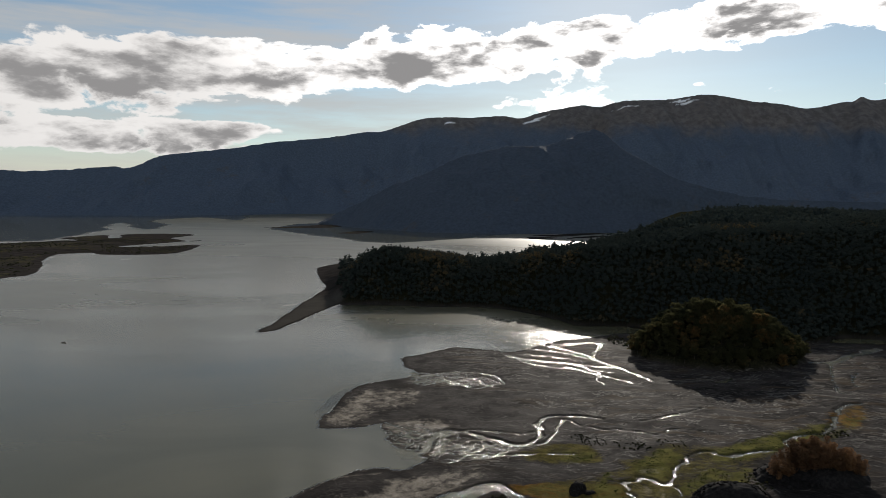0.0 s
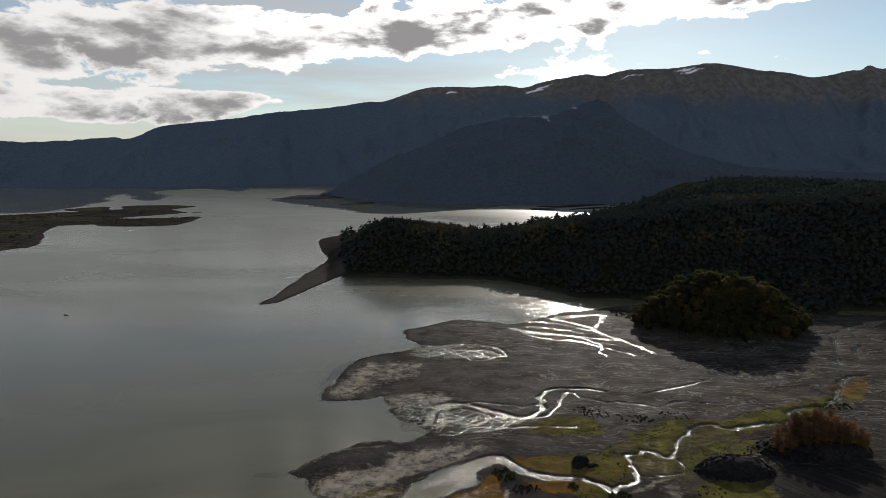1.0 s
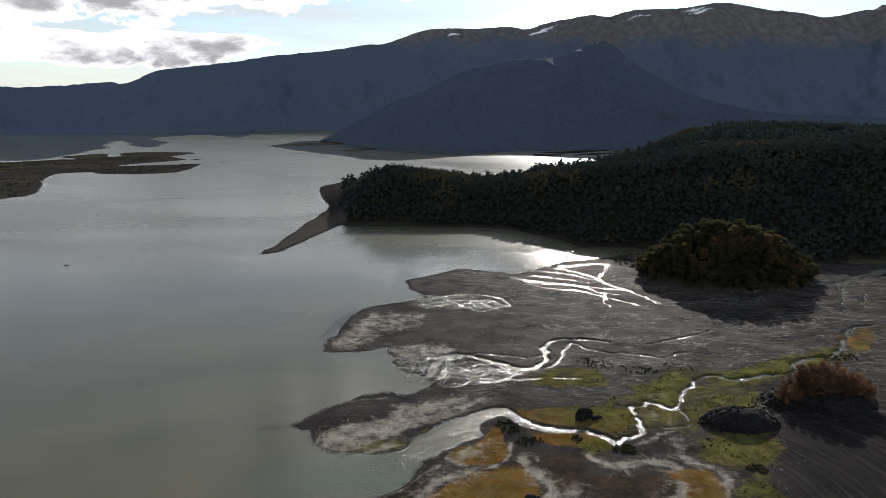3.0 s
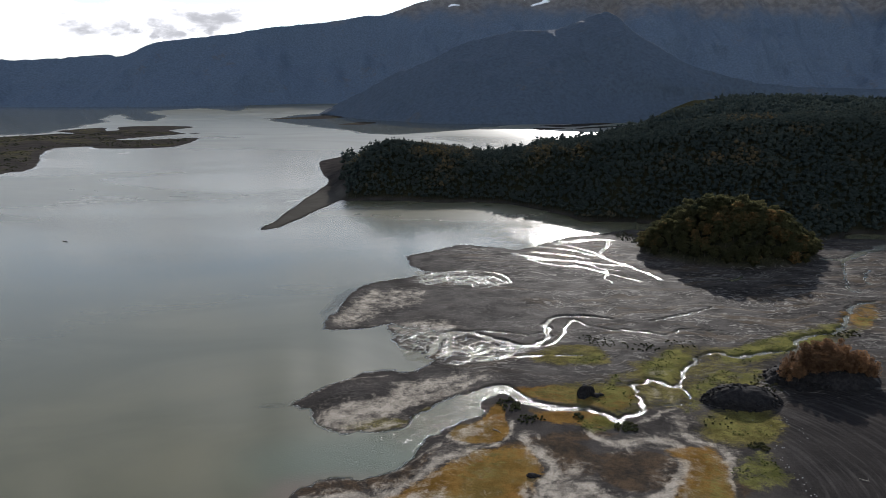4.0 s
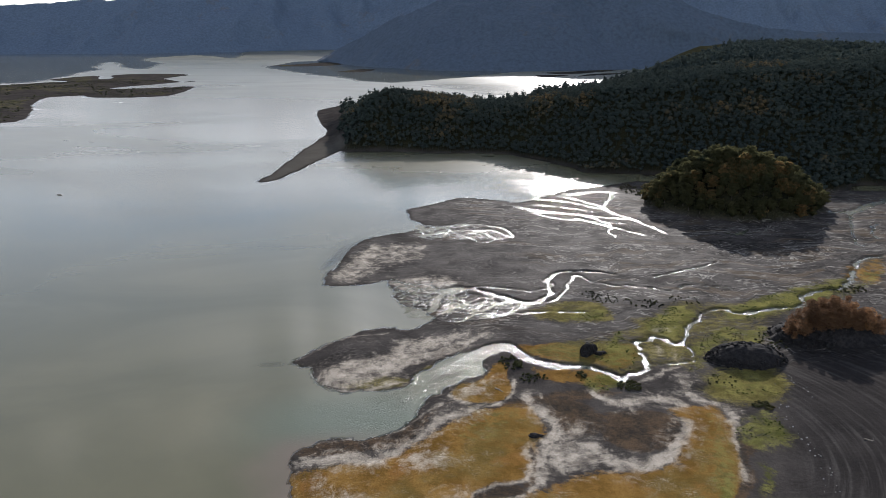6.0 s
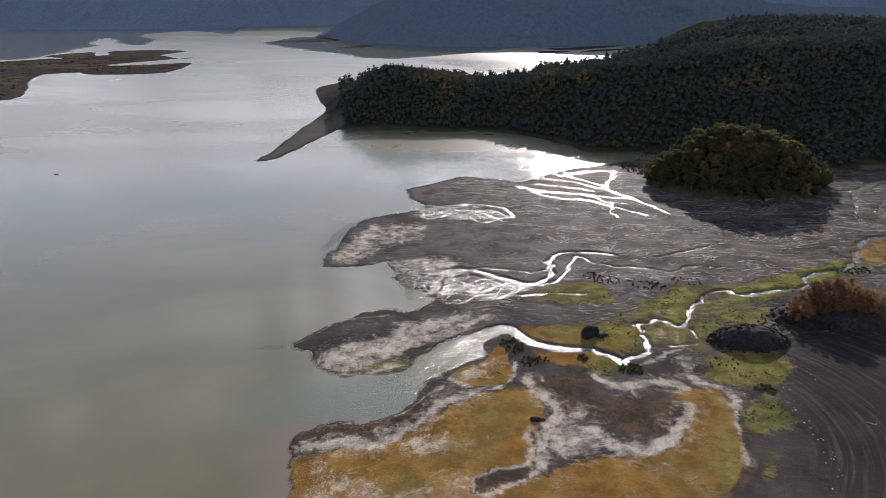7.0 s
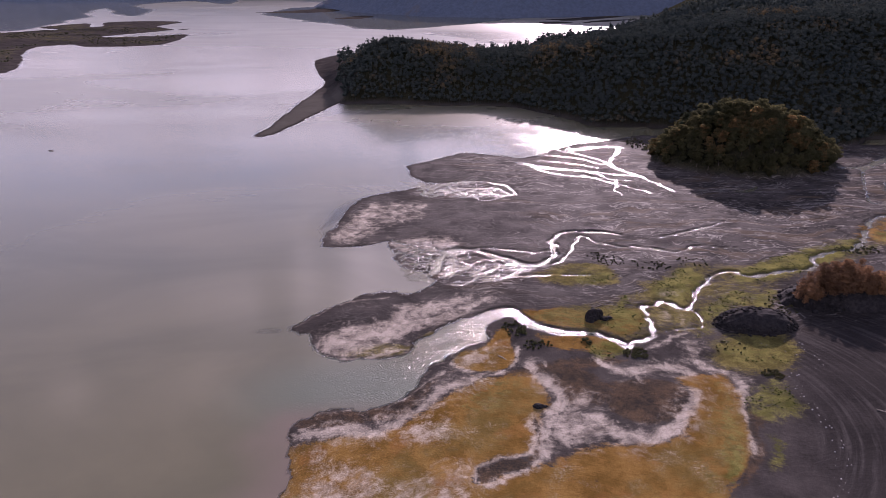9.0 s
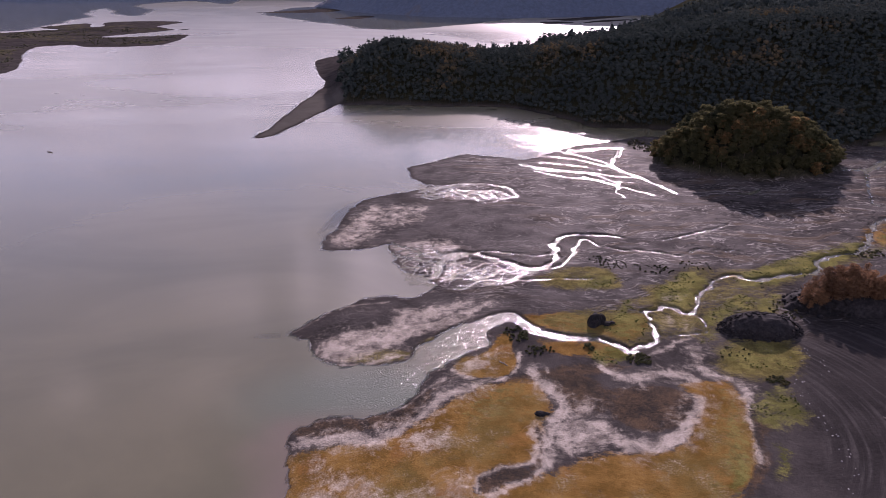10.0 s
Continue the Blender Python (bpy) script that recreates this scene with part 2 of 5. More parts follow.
def water_material():
    m, T = material("lake_water")
    P = T.node("ShaderNodeNewGeometry").outputs["Position"]
    depth, ripple = T.attr("depth"), T.attr("ripple")
    plume = T.noise(T.scaled(P, (0.5, 1.0, 1.0)), 0.018, 5.0, 0.55, dist=0.8)
    deep = T.mix(T.ramp(plume, 0.35, 0.7), (0.066, 0.064, 0.037), (0.088, 0.082, 0.049))
    deep = T.mix(T.attr("teal"), deep, (0.078, 0.098, 0.074))
    deep = T.mix(T.attr("brown"), deep, (0.096, 0.078, 0.058))      # stirred-up sand over the shelf
    w1 = T.noise(T.scaled(P, (1.0, 1.6, 1.0)), 0.35, 3.0, 0.6)
    w2 = T.noise(T.scaled(P, (1.0, 1.5, 1.0)), 1.6, 3.0, 0.6)
    w3 = T.noise(T.scaled(P, (1.0, 1.4, 1.0), rot=(0, 0, radians(20))), 1.8, 0.8, 0.5)
    h = T.math("ADD", T.math("ADD", T.math("MULTIPLY", w1, 0.25), T.math("MULTIPLY", w2, 0.13)), T.math("MULTIPLY", T.math("MULTIPLY", w3, ripple), 0.62))
    gust = T.noise(T.scaled(P, (0.6, 1.0, 1.0)), 0.22, 4.0, 0.6)
    strength = T.math("MULTIPLY", T.ramp(ripple, 0.0, 1.0, 0.02, 0.9, smooth=False), T.ramp(gust, 0.3, 0.7, 0.5, 1.3))
    bump = T.node("ShaderNodeBump", Strength=strength, Distance=0.5, Height=h).outputs[0]
    wind = T.noise(T.scaled(P, (0.35, 1.0, 1.0), rot=(0, 0, radians(14))), 0.006, 5.0, 0.55, dist=0.8)
    rough = T.math("MULTIPLY_ADD", ripple, T.ramp(gust, 0.4, 0.62, -0.07, -0.02), T.ramp(wind, 0.4, 0.65, 0.13, 0.21))
    open_lake = T.ramp(T.node("ShaderNodeSeparateXYZ", Vector=P).outputs[1], 650.0, 1500.0, 0.0, 0.08)      # more wind far from the shore
    fetch = T.ramp(T.node("ShaderNodeSeparateXYZ", Vector=P).outputs[1], 400.0, 520.0, 0.0, 0.08)
    rough = T.math("ADD", rough, T.math("ADD", open_lake, fetch))
    rough = T.math("MULTIPLY", rough, T.ramp(T.attr("calm"), 0.0, 1.0, 1.0, 0.22))
    b = T.node("ShaderNodeBsdfPrincipled", Base_Color=deep, Roughness=rough, IOR=1.33, Normal=bump)
    clear = T.node("ShaderNodeBsdfTransparent", Color=(0.80, 0.84, 0.78, 1))
    gloss = T.node("ShaderNodeBsdfGlossy", Roughness=rough, Normal=bump)
    fres = T.node("ShaderNodeFresnel", IOR=1.33, Normal=bump).outputs[0]
    thin = T.node("ShaderNodeMixShader", i0=fres, i1=clear.outputs[0], i2=gloss.outputs[0])
    mixed = T.node("ShaderNodeMixShader", i0=T.ramp(depth, 0.0, 1.0), i1=thin.outputs[0], i2=b.outputs[0])
    finish(T, mixed.outputs[0])
    return m


def leaf_material(name, colours, gloss=0.04, through=0.15, patch=0.035, rare=(0.66, 0.95)):
    m, T = material(name)
    P = T.node("ShaderNodeNewGeometry").outputs
    rnd = T.node("ShaderNodeObjectInfo").outputs["Random"]
    isl = P["Random Per Island"]
    tint = T.noise(P["Position"], patch, 3.0, 0.6)
    f = T.math("ADD", T.math("MULTIPLY", isl, 0.24), T.math("ADD", T.math("MULTIPLY", rnd, 0.30), T.math("MULTIPLY", T.ramp(tint, 0.35, 0.66), 0.55)))
    a, b_, c = colours
    col = T.mix(T.ramp(f, 0.15, 0.60), a, b_)
    col = T.mix(T.ramp(f, *rare), col, c)
    d = T.node("ShaderNodeBsdfPrincipled", Base_Color=col, Roughness=0.75)
    d.inputs["Specular IOR Level"].default_value = gloss
    t = T.node("ShaderNodeBsdfTranslucent", Color=col)
    mx = T.node("ShaderNodeMixShader", i0=through, i1=d.outputs[0], i2=t.outputs[0])
    finish(T, mx.outputs[0])
    return m


def rock_material(name, dark, light):
    m, T = material(name)
    P = T.node("ShaderNodeNewGeometry").outputs["Position"]
    n1, n2 = T.noise(P, 0.9, 8.0, 0.7), T.noise(P, 5.0, 5.0, 0.65)
    col = T.mix(T.ramp(n1, 0.35, 0.7), dark, light)
    bump = T.node("ShaderNodeBump", Strength=0.8, Distance=0.25, Height=T.math("ADD", n1, T.math("MULTIPLY", n2, 0.4))).outputs[0]
    b = T.node("ShaderNodeBsdfPrincipled", Base_Color=col, Roughness=0.95, Normal=bump)
    b.inputs["Specular IOR Level"].default_value = 0.1
    finish(T, b.outputs[0])
    return m


def mountain_material(name, low, high, line):
    m, T = material(name)
    P = T.node("ShaderNodeNewGeometry").outputs["Position"]
    z = T.node("ShaderNodeSeparateXYZ", Vector=P).outputs[2]
    n1, n2, n3 = T.noise(P, 0.004, 8.0, 0.6), T.noise(P, 0.03, 8.0, 0.65), T.noise(P, 0.11, 6.0, 0.7)
    # forest tone; low already carries the blue of distance haze
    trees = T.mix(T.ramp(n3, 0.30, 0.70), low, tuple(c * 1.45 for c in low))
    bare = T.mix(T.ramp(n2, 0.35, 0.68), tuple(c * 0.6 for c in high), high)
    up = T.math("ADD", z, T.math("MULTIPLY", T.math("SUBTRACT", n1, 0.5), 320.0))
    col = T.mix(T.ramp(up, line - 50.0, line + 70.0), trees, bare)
    col = T.mix(T.math("MULTIPLY", T.ramp(T.math("ADD", T.math("MULTIPLY", n1, 0.5), T.math("MULTIPLY", n2, 0.5)), 0.56, 0.66), 0.35), col, (0.09, 0.065, 0.04))
    col = T.mix(T.attr("snow"), col, (0.82, 0.84, 0.86))
    bump = T.node("ShaderNodeBump", Strength=0.35, Distance=8.0, Height=T.math("ADD", n2, T.math("MULTIPLY", n3, 0.5))).outputs[0]
    b = T.node("ShaderNodeBsdfPrincipled", Base_Color=col, Roughness=0.95, Normal=bump)
    b.inputs["Specular IOR Level"].default_value = 0.1
    finish(T, b.outputs[0])
    return m


GROUND = ground_material()
WATER = water_material()
LEAF_WOOD = leaf_material("evergreen_leaves", ((0.025, 0.034, 0.034), (0.038, 0.047, 0.041), (0.12, 0.085, 0.042)), gloss=0.0, through=0.40, patch=0.018, rare=(0.86, 1.10))
LEAF_KNOLL = leaf_material("knoll_leaves", ((0.022, 0.027, 0.017), (0.062, 0.060, 0.028), (0.18, 0.105, 0.042)), gloss=0.01, through=0.60, rare=(0.78, 1.08))
LEAF_AUTUMN = leaf_material("autumn_leaves", ((0.045, 0.029, 0.020), (0.125, 0.070, 0.038), (0.23, 0.125, 0.060)), gloss=0.03, through=0.42)
LEAF_SEDGE = leaf_material("sedge_leaves", ((0.028, 0.038, 0.010), (0.055, 0.066, 0.016), (0.09, 0.085, 0.025)))
LEAF_SHRUB = leaf_material("shrub_leaves", ((0.020, 0.022, 0.012), (0.040, 0.042, 0.018), (0.06, 0.05, 0.02)))
BARK = rock_material("bark", (0.030, 0.025, 0.020), (0.075, 0.062, 0.050))
LAVA = rock_material("lava_rock", (0.008, 0.0075, 0.008), (0.024, 0.022, 0.021))
STONE = rock_material("pale_stone", (0.16, 0.155, 0.15), (0.38, 0.37, 0.36))
DRIFT = rock_material("driftwood", (0.10, 0.085, 0.07), (0.24, 0.21, 0.18))
# distance haze is put into both slope colours, paler and bluer on the range
FAR_SLOPE = mountain_material("hazed_far_mountain", (0.060, 0.080, 0.110), (0.150, 0.140, 0.135), 420.0)
MID_SLOPE = mountain_material("hazed_near_mountain", (0.044, 0.058, 0.078), (0.095, 0.088, 0.084), 320.0)

# ---------------------------------------------------------------- numbers of the land
rng = np.random.default_rng(7)
TABLE = rng.random((256, 256))


def vnoise(x, y, seed=0):
    x, y = x + seed * 17.31, y + seed * 9.77
    xi, yi = np.floor(x).astype(int), np.floor(y).astype(int)
    fx, fy = x - xi, y - yi
    fx, fy = fx * fx * (3 - 2 * fx), fy * fy * (3 - 2 * fy)
    t = TABLE
    a, b = t[xi & 255, yi & 255], t[(xi + 1) & 255, yi & 255]
    c, d = t[xi & 255, (yi + 1) & 255], t[(xi + 1) & 255, (yi + 1) & 255]
    return (a + (b - a) * fx) * (1 - fy) + (c + (d - c) * fx) * fy


def fbm(x, y, octaves=4, seed=0, gain=0.5):
    total, amp, norm = 0.0, 1.0, 0.0
    for k in range(octaves):
        total = total + amp * vnoise(x * 2 ** k, y * 2 ** k, seed + k * 3)
        norm += amp
        amp *= gain
    return total / norm - 0.5


def smooth(a, lo, hi):
    t = np.clip((a - lo) / (hi - lo), 0, 1)
    return t * t * (3 - 2 * t)


def curve(pts, n=6):
    """A rounder line through the points."""
    p = np.array(pts, float)
    q = np.vstack([2 * p[0] - p[1], p, 2 * p[-1] - p[-2]])
    t = np.linspace(0, 1, n, endpoint=False)[:, None]
    out = []
    for i in range(1, len(q) - 2):
        a, b, c, d = q[i - 1:i + 3]
        out.append(0.5 * (2 * b + (c - a) * t + (2 * a - 5 * b + 4 * c - d) * t ** 2 + (3 * b - a - 3 * c + d) * t ** 3))
    return np.vstack(out + [p[-1:]])


def line_distance(X, Y, pts, widths=None):
    """Distance to a line, and the width of the line there."""
    best, w = np.full(X.shape, 1e9), np.zeros(X.shape)
    widths = np.ones(len(pts)) if widths is None else widths
    for (ax, ay), (bx, by), wa, wb in zip(pts[:-1], pts[1:], widths[:-1], widths[1:]):
        dx, dy = bx - ax, by - ay
        t = np.clip(((X - ax) * dx + (Y - ay) * dy) / (dx * dx + dy * dy + 1e-9), 0, 1)
        d = np.hypot(X - ax - t * dx, Y - ay - t * dy)
        near = d < best
        best = np.where(near, d, best)
        w = np.where(near, wa + (wb - wa) * t, w)
    return best, w


def inside_distance(X, Y, poly, round_off=True, reach=400.0):
    """Signed distance to a shore: positive on land."""
    p = np.array(poly, float)
    if round_off:
        p = curve(np.vstack([p, p[:1]]), 4)[:-1]
    out = np.full(X.shape, -reach)
    m = (X > p[:, 0].min() - reach) & (X < p[:, 0].max() + reach) & (Y > p[:, 1].min() - reach) & (Y < p[:, 1].max() + reach)
    x, y = X[m], Y[m]
    q = np.vstack([p, p[:1]])
    d, _ = line_distance(x, y, q)
    odd = np.zeros(x.shape, bool)
    for (ax, ay), (bx, by) in zip(q[:-1], q[1:]):
        cross = ((ay > y) != (by > y)) & (x < (bx - ax) * (y - ay) / (by - ay + 1e-12) + ax)
        odd ^= cross
    out[m] = np.where(odd, d, -d)
    return out


DELTA_A = [
    (130, 465), (108, 453), (80, 442), (75, 435), (44, 408), (29, 414), (12, 420), (3, 415), (-9, 404), (-20, 395),
    (-25, 388), (-21, 372), (-14, 359), (-16, 351), (-40, 337), (-44, 329), (-47, 318), (-50, 302), (-50, 293),
    (-53, 286), (-52, 276), (-48, 272), (-37, 274), (-26, 279), (-25, 274), (-22, 266), (-20, 256), (-11, 245),
    (-6, 241), (-10, 233)]
DELTA_B = [
    (-16, 230), (-24, 231), (-32, 229), (-38, 222), (-43, 217), (-47, 211), (-49, 207), (-47, 203), (-43, 202),
    (-41, 196), (-37, 191), (-32, 188), (-25, 188), (-17, 189), (-14, 192), (-10, 199), (-2, 208), (3, 213),
    (7, 212), (11, 203), (9, 198), (4, 196), (0, 191), (-1, 187), (-5, 185), (-8, 180), (-9, 174), (-15, 167),
    (-22, 164), (-29, 164)]
DELTA_C = [
    (-35, 162), (-39, 159), (-40, 155), (-38, 147), (-37, 137), (-43, 120), (-50, 60), (-20, 0), (150, -60),
    (500, 0), (700, 200), (500, 420), (330, 430), (260, 440)]
DELTA = DELTA_A + DELTA_B + DELTA_C
PENINSULA = [
    (-119, 666), (-95, 586), (-66, 583), (-12, 575), (30, 573), (51, 565), (72, 542), (91, 517), (100, 498), (139, 488), (230, 448), (219, 418),
    (257, 436), (292, 454), (400, 420), (900, 380), (2500, 400), (2600, 1900), (1500, 1900), (800, 1750), (420, 1500),
    (380, 1280), (300, 1060), (150, 960), (0, 930), (-100, 890), (-152, 830), (-128, 725)]
SPIT = [
    (-148, 922), (-164, 870), (-160, 830), (-148, 778), (-138, 741), (-126, 699), (-122, 665), (-125, 618), (-128, 567),
    (-129, 514), (-129, 489), (-132, 469), (-130, 463), (-121, 469), (-116, 488), (-110, 514), (-102, 552), (-92, 584),
    (-80, 612), (-98, 814)]
FAR_ISLE = [
    (-524, 624), (-502, 752), (-491, 770), (-518, 837), (-574, 936), (-607, 1023), (-568, 1061), (-532, 1030),
    (-438, 1051), (-446, 1188), (-463, 1222), (-512, 1189), (-584, 1178), (-577, 1212), (-537, 1272), (-495, 1352),
    (-503, 1310), (-567, 1381), (-585, 1412), (-574, 1511), (-653, 1548), (-736, 1513), (-694, 1413), (-716, 1398),
    (-767, 1487), (-807, 1384), (-733, 1326), (-766, 1313), (-822, 1243), (-937, 1129)]
FAR_BARS = [
    [(195, 1424), (235, 1450), (262, 1478), (230, 1500), (190, 1490)],
    [(250, 1520), (300, 1540), (360, 1600), (430, 1690), (330, 1640), (270, 1590), (215, 1570)],
    [(262, 1440), (300, 1470), (350, 1500), (420, 1560), (330, 1530)],
    [(-262, 1600), (-215, 1590), (-185, 1640), (-180, 1690), (-215, 1705), (-240, 1650)],
    [(-505, 1841), (-447, 1894), (-383, 1984), (-327, 2063), (-301, 1895), (-384, 1825)],
]
KNOLL = (170, 402, 52, 37, 23)     # wooded island: centre, half widths, height
SHORE_WARP = 8.0
TERRACES = [(70, 600, 34, 20, 9), (-54, 664, 40, 18, 7), (122, 585, 22, 14, 5)]      # x, y, half widths, height
STREAMS = []


def stream(widths, deep, *course):
    """A stream along its course: widths from end to end, depth, places."""
    STREAMS.append((list(course), widths, deep))


stream((1.9, 1.9, 1.8, 1.7, 1.6, 1.9, 1.6, 1.5, 2.4, 6.0, 8.0), 0.7,
       (201.8, 308.4), (188.5, 302.3),
       (162.9, 270.6), (150.3, 266.4), (143.3, 262.9), (139.7, 258.9), (139.6, 254.5), (137.6, 251.8),
       (129.4, 249.2), (117.1, 245.6), (110.7, 243), (106.3, 245), (104.4, 248.1), (99.2, 247.6), (95.4, 244),
       (91.2, 238.1), (86.4, 233.4), (83.6, 229.8), (80.7, 222.4), (77.6, 219), (74.9, 219.4), (73.9, 222.3),
       (70.6, 224), (68.8, 221.5), (64.6, 220.2), (63.3, 219), (63.6, 215), (62.7, 208.4), (62.8, 204),
       (58.9, 199.4), (55.9, 198), (53.5, 195.3), (50.5, 197), (49.3, 199.4), (44.7, 202.5), (36, 203.6),
       (27.4, 206.1), (23.4, 211), (20.1, 215.3), (15.4, 215.7), (10.5, 211.7), (8.4, 205.7), (3.7, 199.3),
       (-1.5, 194.2))
stream((4.5, 2.4, 1.9, 2.4, 2.2, 2.0, 1.7), 0.6,
       (-12.8, 243.4), (-6.4, 247.2), (-5.1, 258), (-2.2, 265.9), (3.7, 269.1), (10.7, 267.2), (17.4, 261.8),
       (23.9, 257.1), (30.4, 254.2), (36.4, 257.8), (40.6, 263.2), (41.1, 271.3), (42.6, 280), (46.6, 286.3),
       (54.5, 288.6), (64.3, 287.2), (70.6, 284.4))
stream((1.0, 1.4, 1.6, 0.9, 0.5, 0.4, 0.4), 0.45,
       (23.9, 257.1), (30.4, 254.2), (38.3, 254.9), (45, 262), (49, 271.4), (52.6, 280.8), (56.3, 282.2),
       (58.4, 276.8), (65.9, 272.9), (77.2, 270.4), (90.4, 267.3), (99, 271.9), (117.3, 270.1))
stream((1.0, 1.0, 1.2), 0.4,
       (-2.2, 265.9), (13.2, 270.4), (24.9, 268), (34.1, 266.2), (40.5, 268.8))
stream((3, 1.5, 1.0), 0.4,
       (-3.1, 243.5), (1.2, 247.3), (8, 254.6), (12.6, 258.1), (19.5, 259.4))
stream((1.4, 0.8, 1.0, 0.5), 0.35,
       (1.2, 239.4), (11.7, 239.5), (22.6, 243.2), (35.8, 244.9), (50.8, 244.5))
stream((2.2, 3.0, 3.6, 3.4, 3.6, 4.5), 0.5, (112, 345), (106, 361), (102, 371), (94, 385), (92, 397), (99, 413), (106, 432))
stream((2.0, 2.8, 3.4, 4.4), 0.45, (102, 371), (90, 374), (69, 382), (53, 385), (41, 397))
stream((1.4, 2.6, 5.0), 0.4, (91, 391), (85, 396), (74, 408), (55, 416))
stream((1.4, 2.6, 5.0), 0.4, (93, 397), (88, 402), (81, 413), (64, 428))
stream((1.0, 1.6, 1.6, 2.2, 3.0), 0.4, (85, 337), (84, 348), (87, 361), (78, 376), (62, 385), (50, 391))
stream((1.2, 1.8, 2.2), 0.4, (101, 341), (91, 352), (84, 358), (72, 372))
stream((5.0, 6.0, 9.0), 0.5, (107, 432), (96, 434), (76, 427))
stream((1.0, 2.0, 3.0), 0.36, (95, 362), (80, 367), (62, 372), (48, 383))
stream((1.0, 2.0, 3.5), 0.36, (84, 385), (70, 395), (52, 402))
stream((1.5, 2.5, 3.0, 4.0), 0.45,
       (32.8, 339.2), (29.4, 351.4), (20.6, 358.9), (8.2, 359.9), (-4.2, 355.4), (-14.8, 351))
stream((1.5, 2.0, 3.0), 0.45,
       (25.1, 334.2), (19.7, 343), (11, 349.1), (-1.1, 346.9), (-13, 341.7))
stream((7.0, 6.5, 5.5, 4.5), 0.5,
       (283.4, 421.1), (263.4, 407.5), (248.8, 398.5), (231.7, 385.1), (216.2, 387.5), (207.4, 392.3))
stream((2.2, 3.0, 1.8), 0.45,
       (214.6, 387.5), (201.7, 378.1), (190.5, 371.4), (182.6, 372.5))
stream((1.8, 1.5, 1.8, 1.2), 0.4,
       (230, 382.7), (219.4, 362.7), (206.8, 338), (201.7, 326.4), (204.5, 324.7))
stream((1.5, 1.6), 0.4,
       (233.4, 362.7), (221.7, 347.5), (218.2, 337.1))
stream((0.8, 1.1, 0.5), 0.4,
       (87.6, 281.9), (99.4, 288.6), (112.3, 293.5), (121.3, 300.8))
stream((2, 3, 1.5), 0.4,
       (144, 344.7), (149, 342.7), (158.1, 350.5))
stream((0.3, 0.4, 0.4), 0.35,
       (80.2, 218.2), (80.2, 210.3), (75, 205.8), (68.1, 204), (63.8, 204.4))
ESTUARY = [
    (10, 210), (0, 199), (-10, 189), (-19, 177), (-31, 172), (-41, 169)]
SHOALS = [
    [(-42, 338), (-55, 329), (-61, 307), (-62, 288), (-54, 282), (-46, 304)],
    [(-50, 212), (-56, 212), (-66, 210), (-69, 202), (-58, 198), (-48, 202)],
]
FANS = [      # start, first and last mouth, threads, seed, width
    ((32.6, 337.2), ((-16.0, 357.4), (-14.3, 336.7)), 11, 2, 1.1),
    ((8.4, 266.6), ((-25.4, 278.0), (-13.6, 239.3)), 13, 3, 0.9),
    ((37.1, 254.9), ((-1.0, 261.6), (-0.9, 235.4)), 11, 4, 0.8),
]
CALM = [      # still water that mirrors the dark slopes
    [(-854, 1274), (-801, 1330), (-850, 1568), (-886, 1746), (-990, 1937), (-1004, 2067), (-836, 1798), (-768, 1748), (-829, 1970),
     (-991, 2216), (-987, 2387), (-920, 2535), (-772, 2346), (-723, 2346), (-828, 2763), (-883, 3272), (-1300, 3300), (-2600, 2700), (-1400, 1200)],
    [(-473, 1803), (-334, 1575), (-237, 1464), (-160, 1338), (-80, 1325), (9, 1401), (114, 1542), (196, 1690), (100, 1900), (-400, 2100)],
]
BAY = (70, 452, 120, 75)
TEAL = (-25, 172, 45, 26)
BRAIDS = []


def braid(amount, *outline):
    BRAIDS.append((list(outline), amount))


braid(1, (-14, 360), (2, 364), (21, 360), (33, 339), (30, 328), (13, 331), (-16, 337), (-18, 349))
braid(0.6, (38, 399), (77, 434), (107, 434), (105, 372), (116, 345), (104, 328), (84, 340), (58, 360), (42, 381))
braid(1, (-26, 279), (-8, 282), (8, 271), (1, 239), (-12, 239), (-22, 261))
braid(0.75, (-3, 262), (24, 259), (42, 255), (35, 242), (11, 232), (-1, 239))
braid(0.5, (30, 330), (88, 330), (116, 304), (173, 341), (275, 413), (216, 322), (143, 269), (91, 255), (57, 262),
      (75, 289), (43, 300))
braid(0.6, (10, 415), (38, 411), (34, 372), (18, 366), (6, 390))
braid(0.5, (-42, 336), (-51, 303), (-52, 277), (-43, 281), (-33, 307))
COVER = {"ochre": [], "olive": [], "moss": [], "mud": [], "salt": []}


def cover(kind, soft, amount, *outline):
    """A patch of what covers the ground: how soft its edge is, how much, its outline."""
    COVER[kind].append((list(outline), soft, amount))


cover("ochre", 4, 0.55,
      (176, 294), (199, 304), (181, 275), (169, 279))
cover("olive", 4, 0.6,
      (31, 212), (56, 227), (70, 238), (89, 256), (111, 253), (146, 272), (171, 281), (166, 268), (139, 251),
      (118, 238), (104, 218), (86, 218), (80, 202), (64, 202), (57, 197), (36, 205))
cover("olive", 4, 0.9,
      (77, 196), (89, 203), (102, 201), (101, 191), (94, 182), (81, 180), (74, 186))
cover("olive", 2, 0.9,
      (-18, 192), (-10, 201), (0, 209), (4, 212), (2, 206), (-9, 196))
cover("olive", 1.5, 0.7,
      (-30, 189), (-18, 189), (-14, 193), (-19, 196), (-27, 192))
cover("olive", 3, 0.7,
      (24, 214), (39, 222), (56, 220), (64, 220), (61, 210), (47, 206), (35, 208))
cover("olive", 3, 0.8,
      (30, 246), (47, 256), (59, 252), (60, 238), (45, 236), (31, 240))
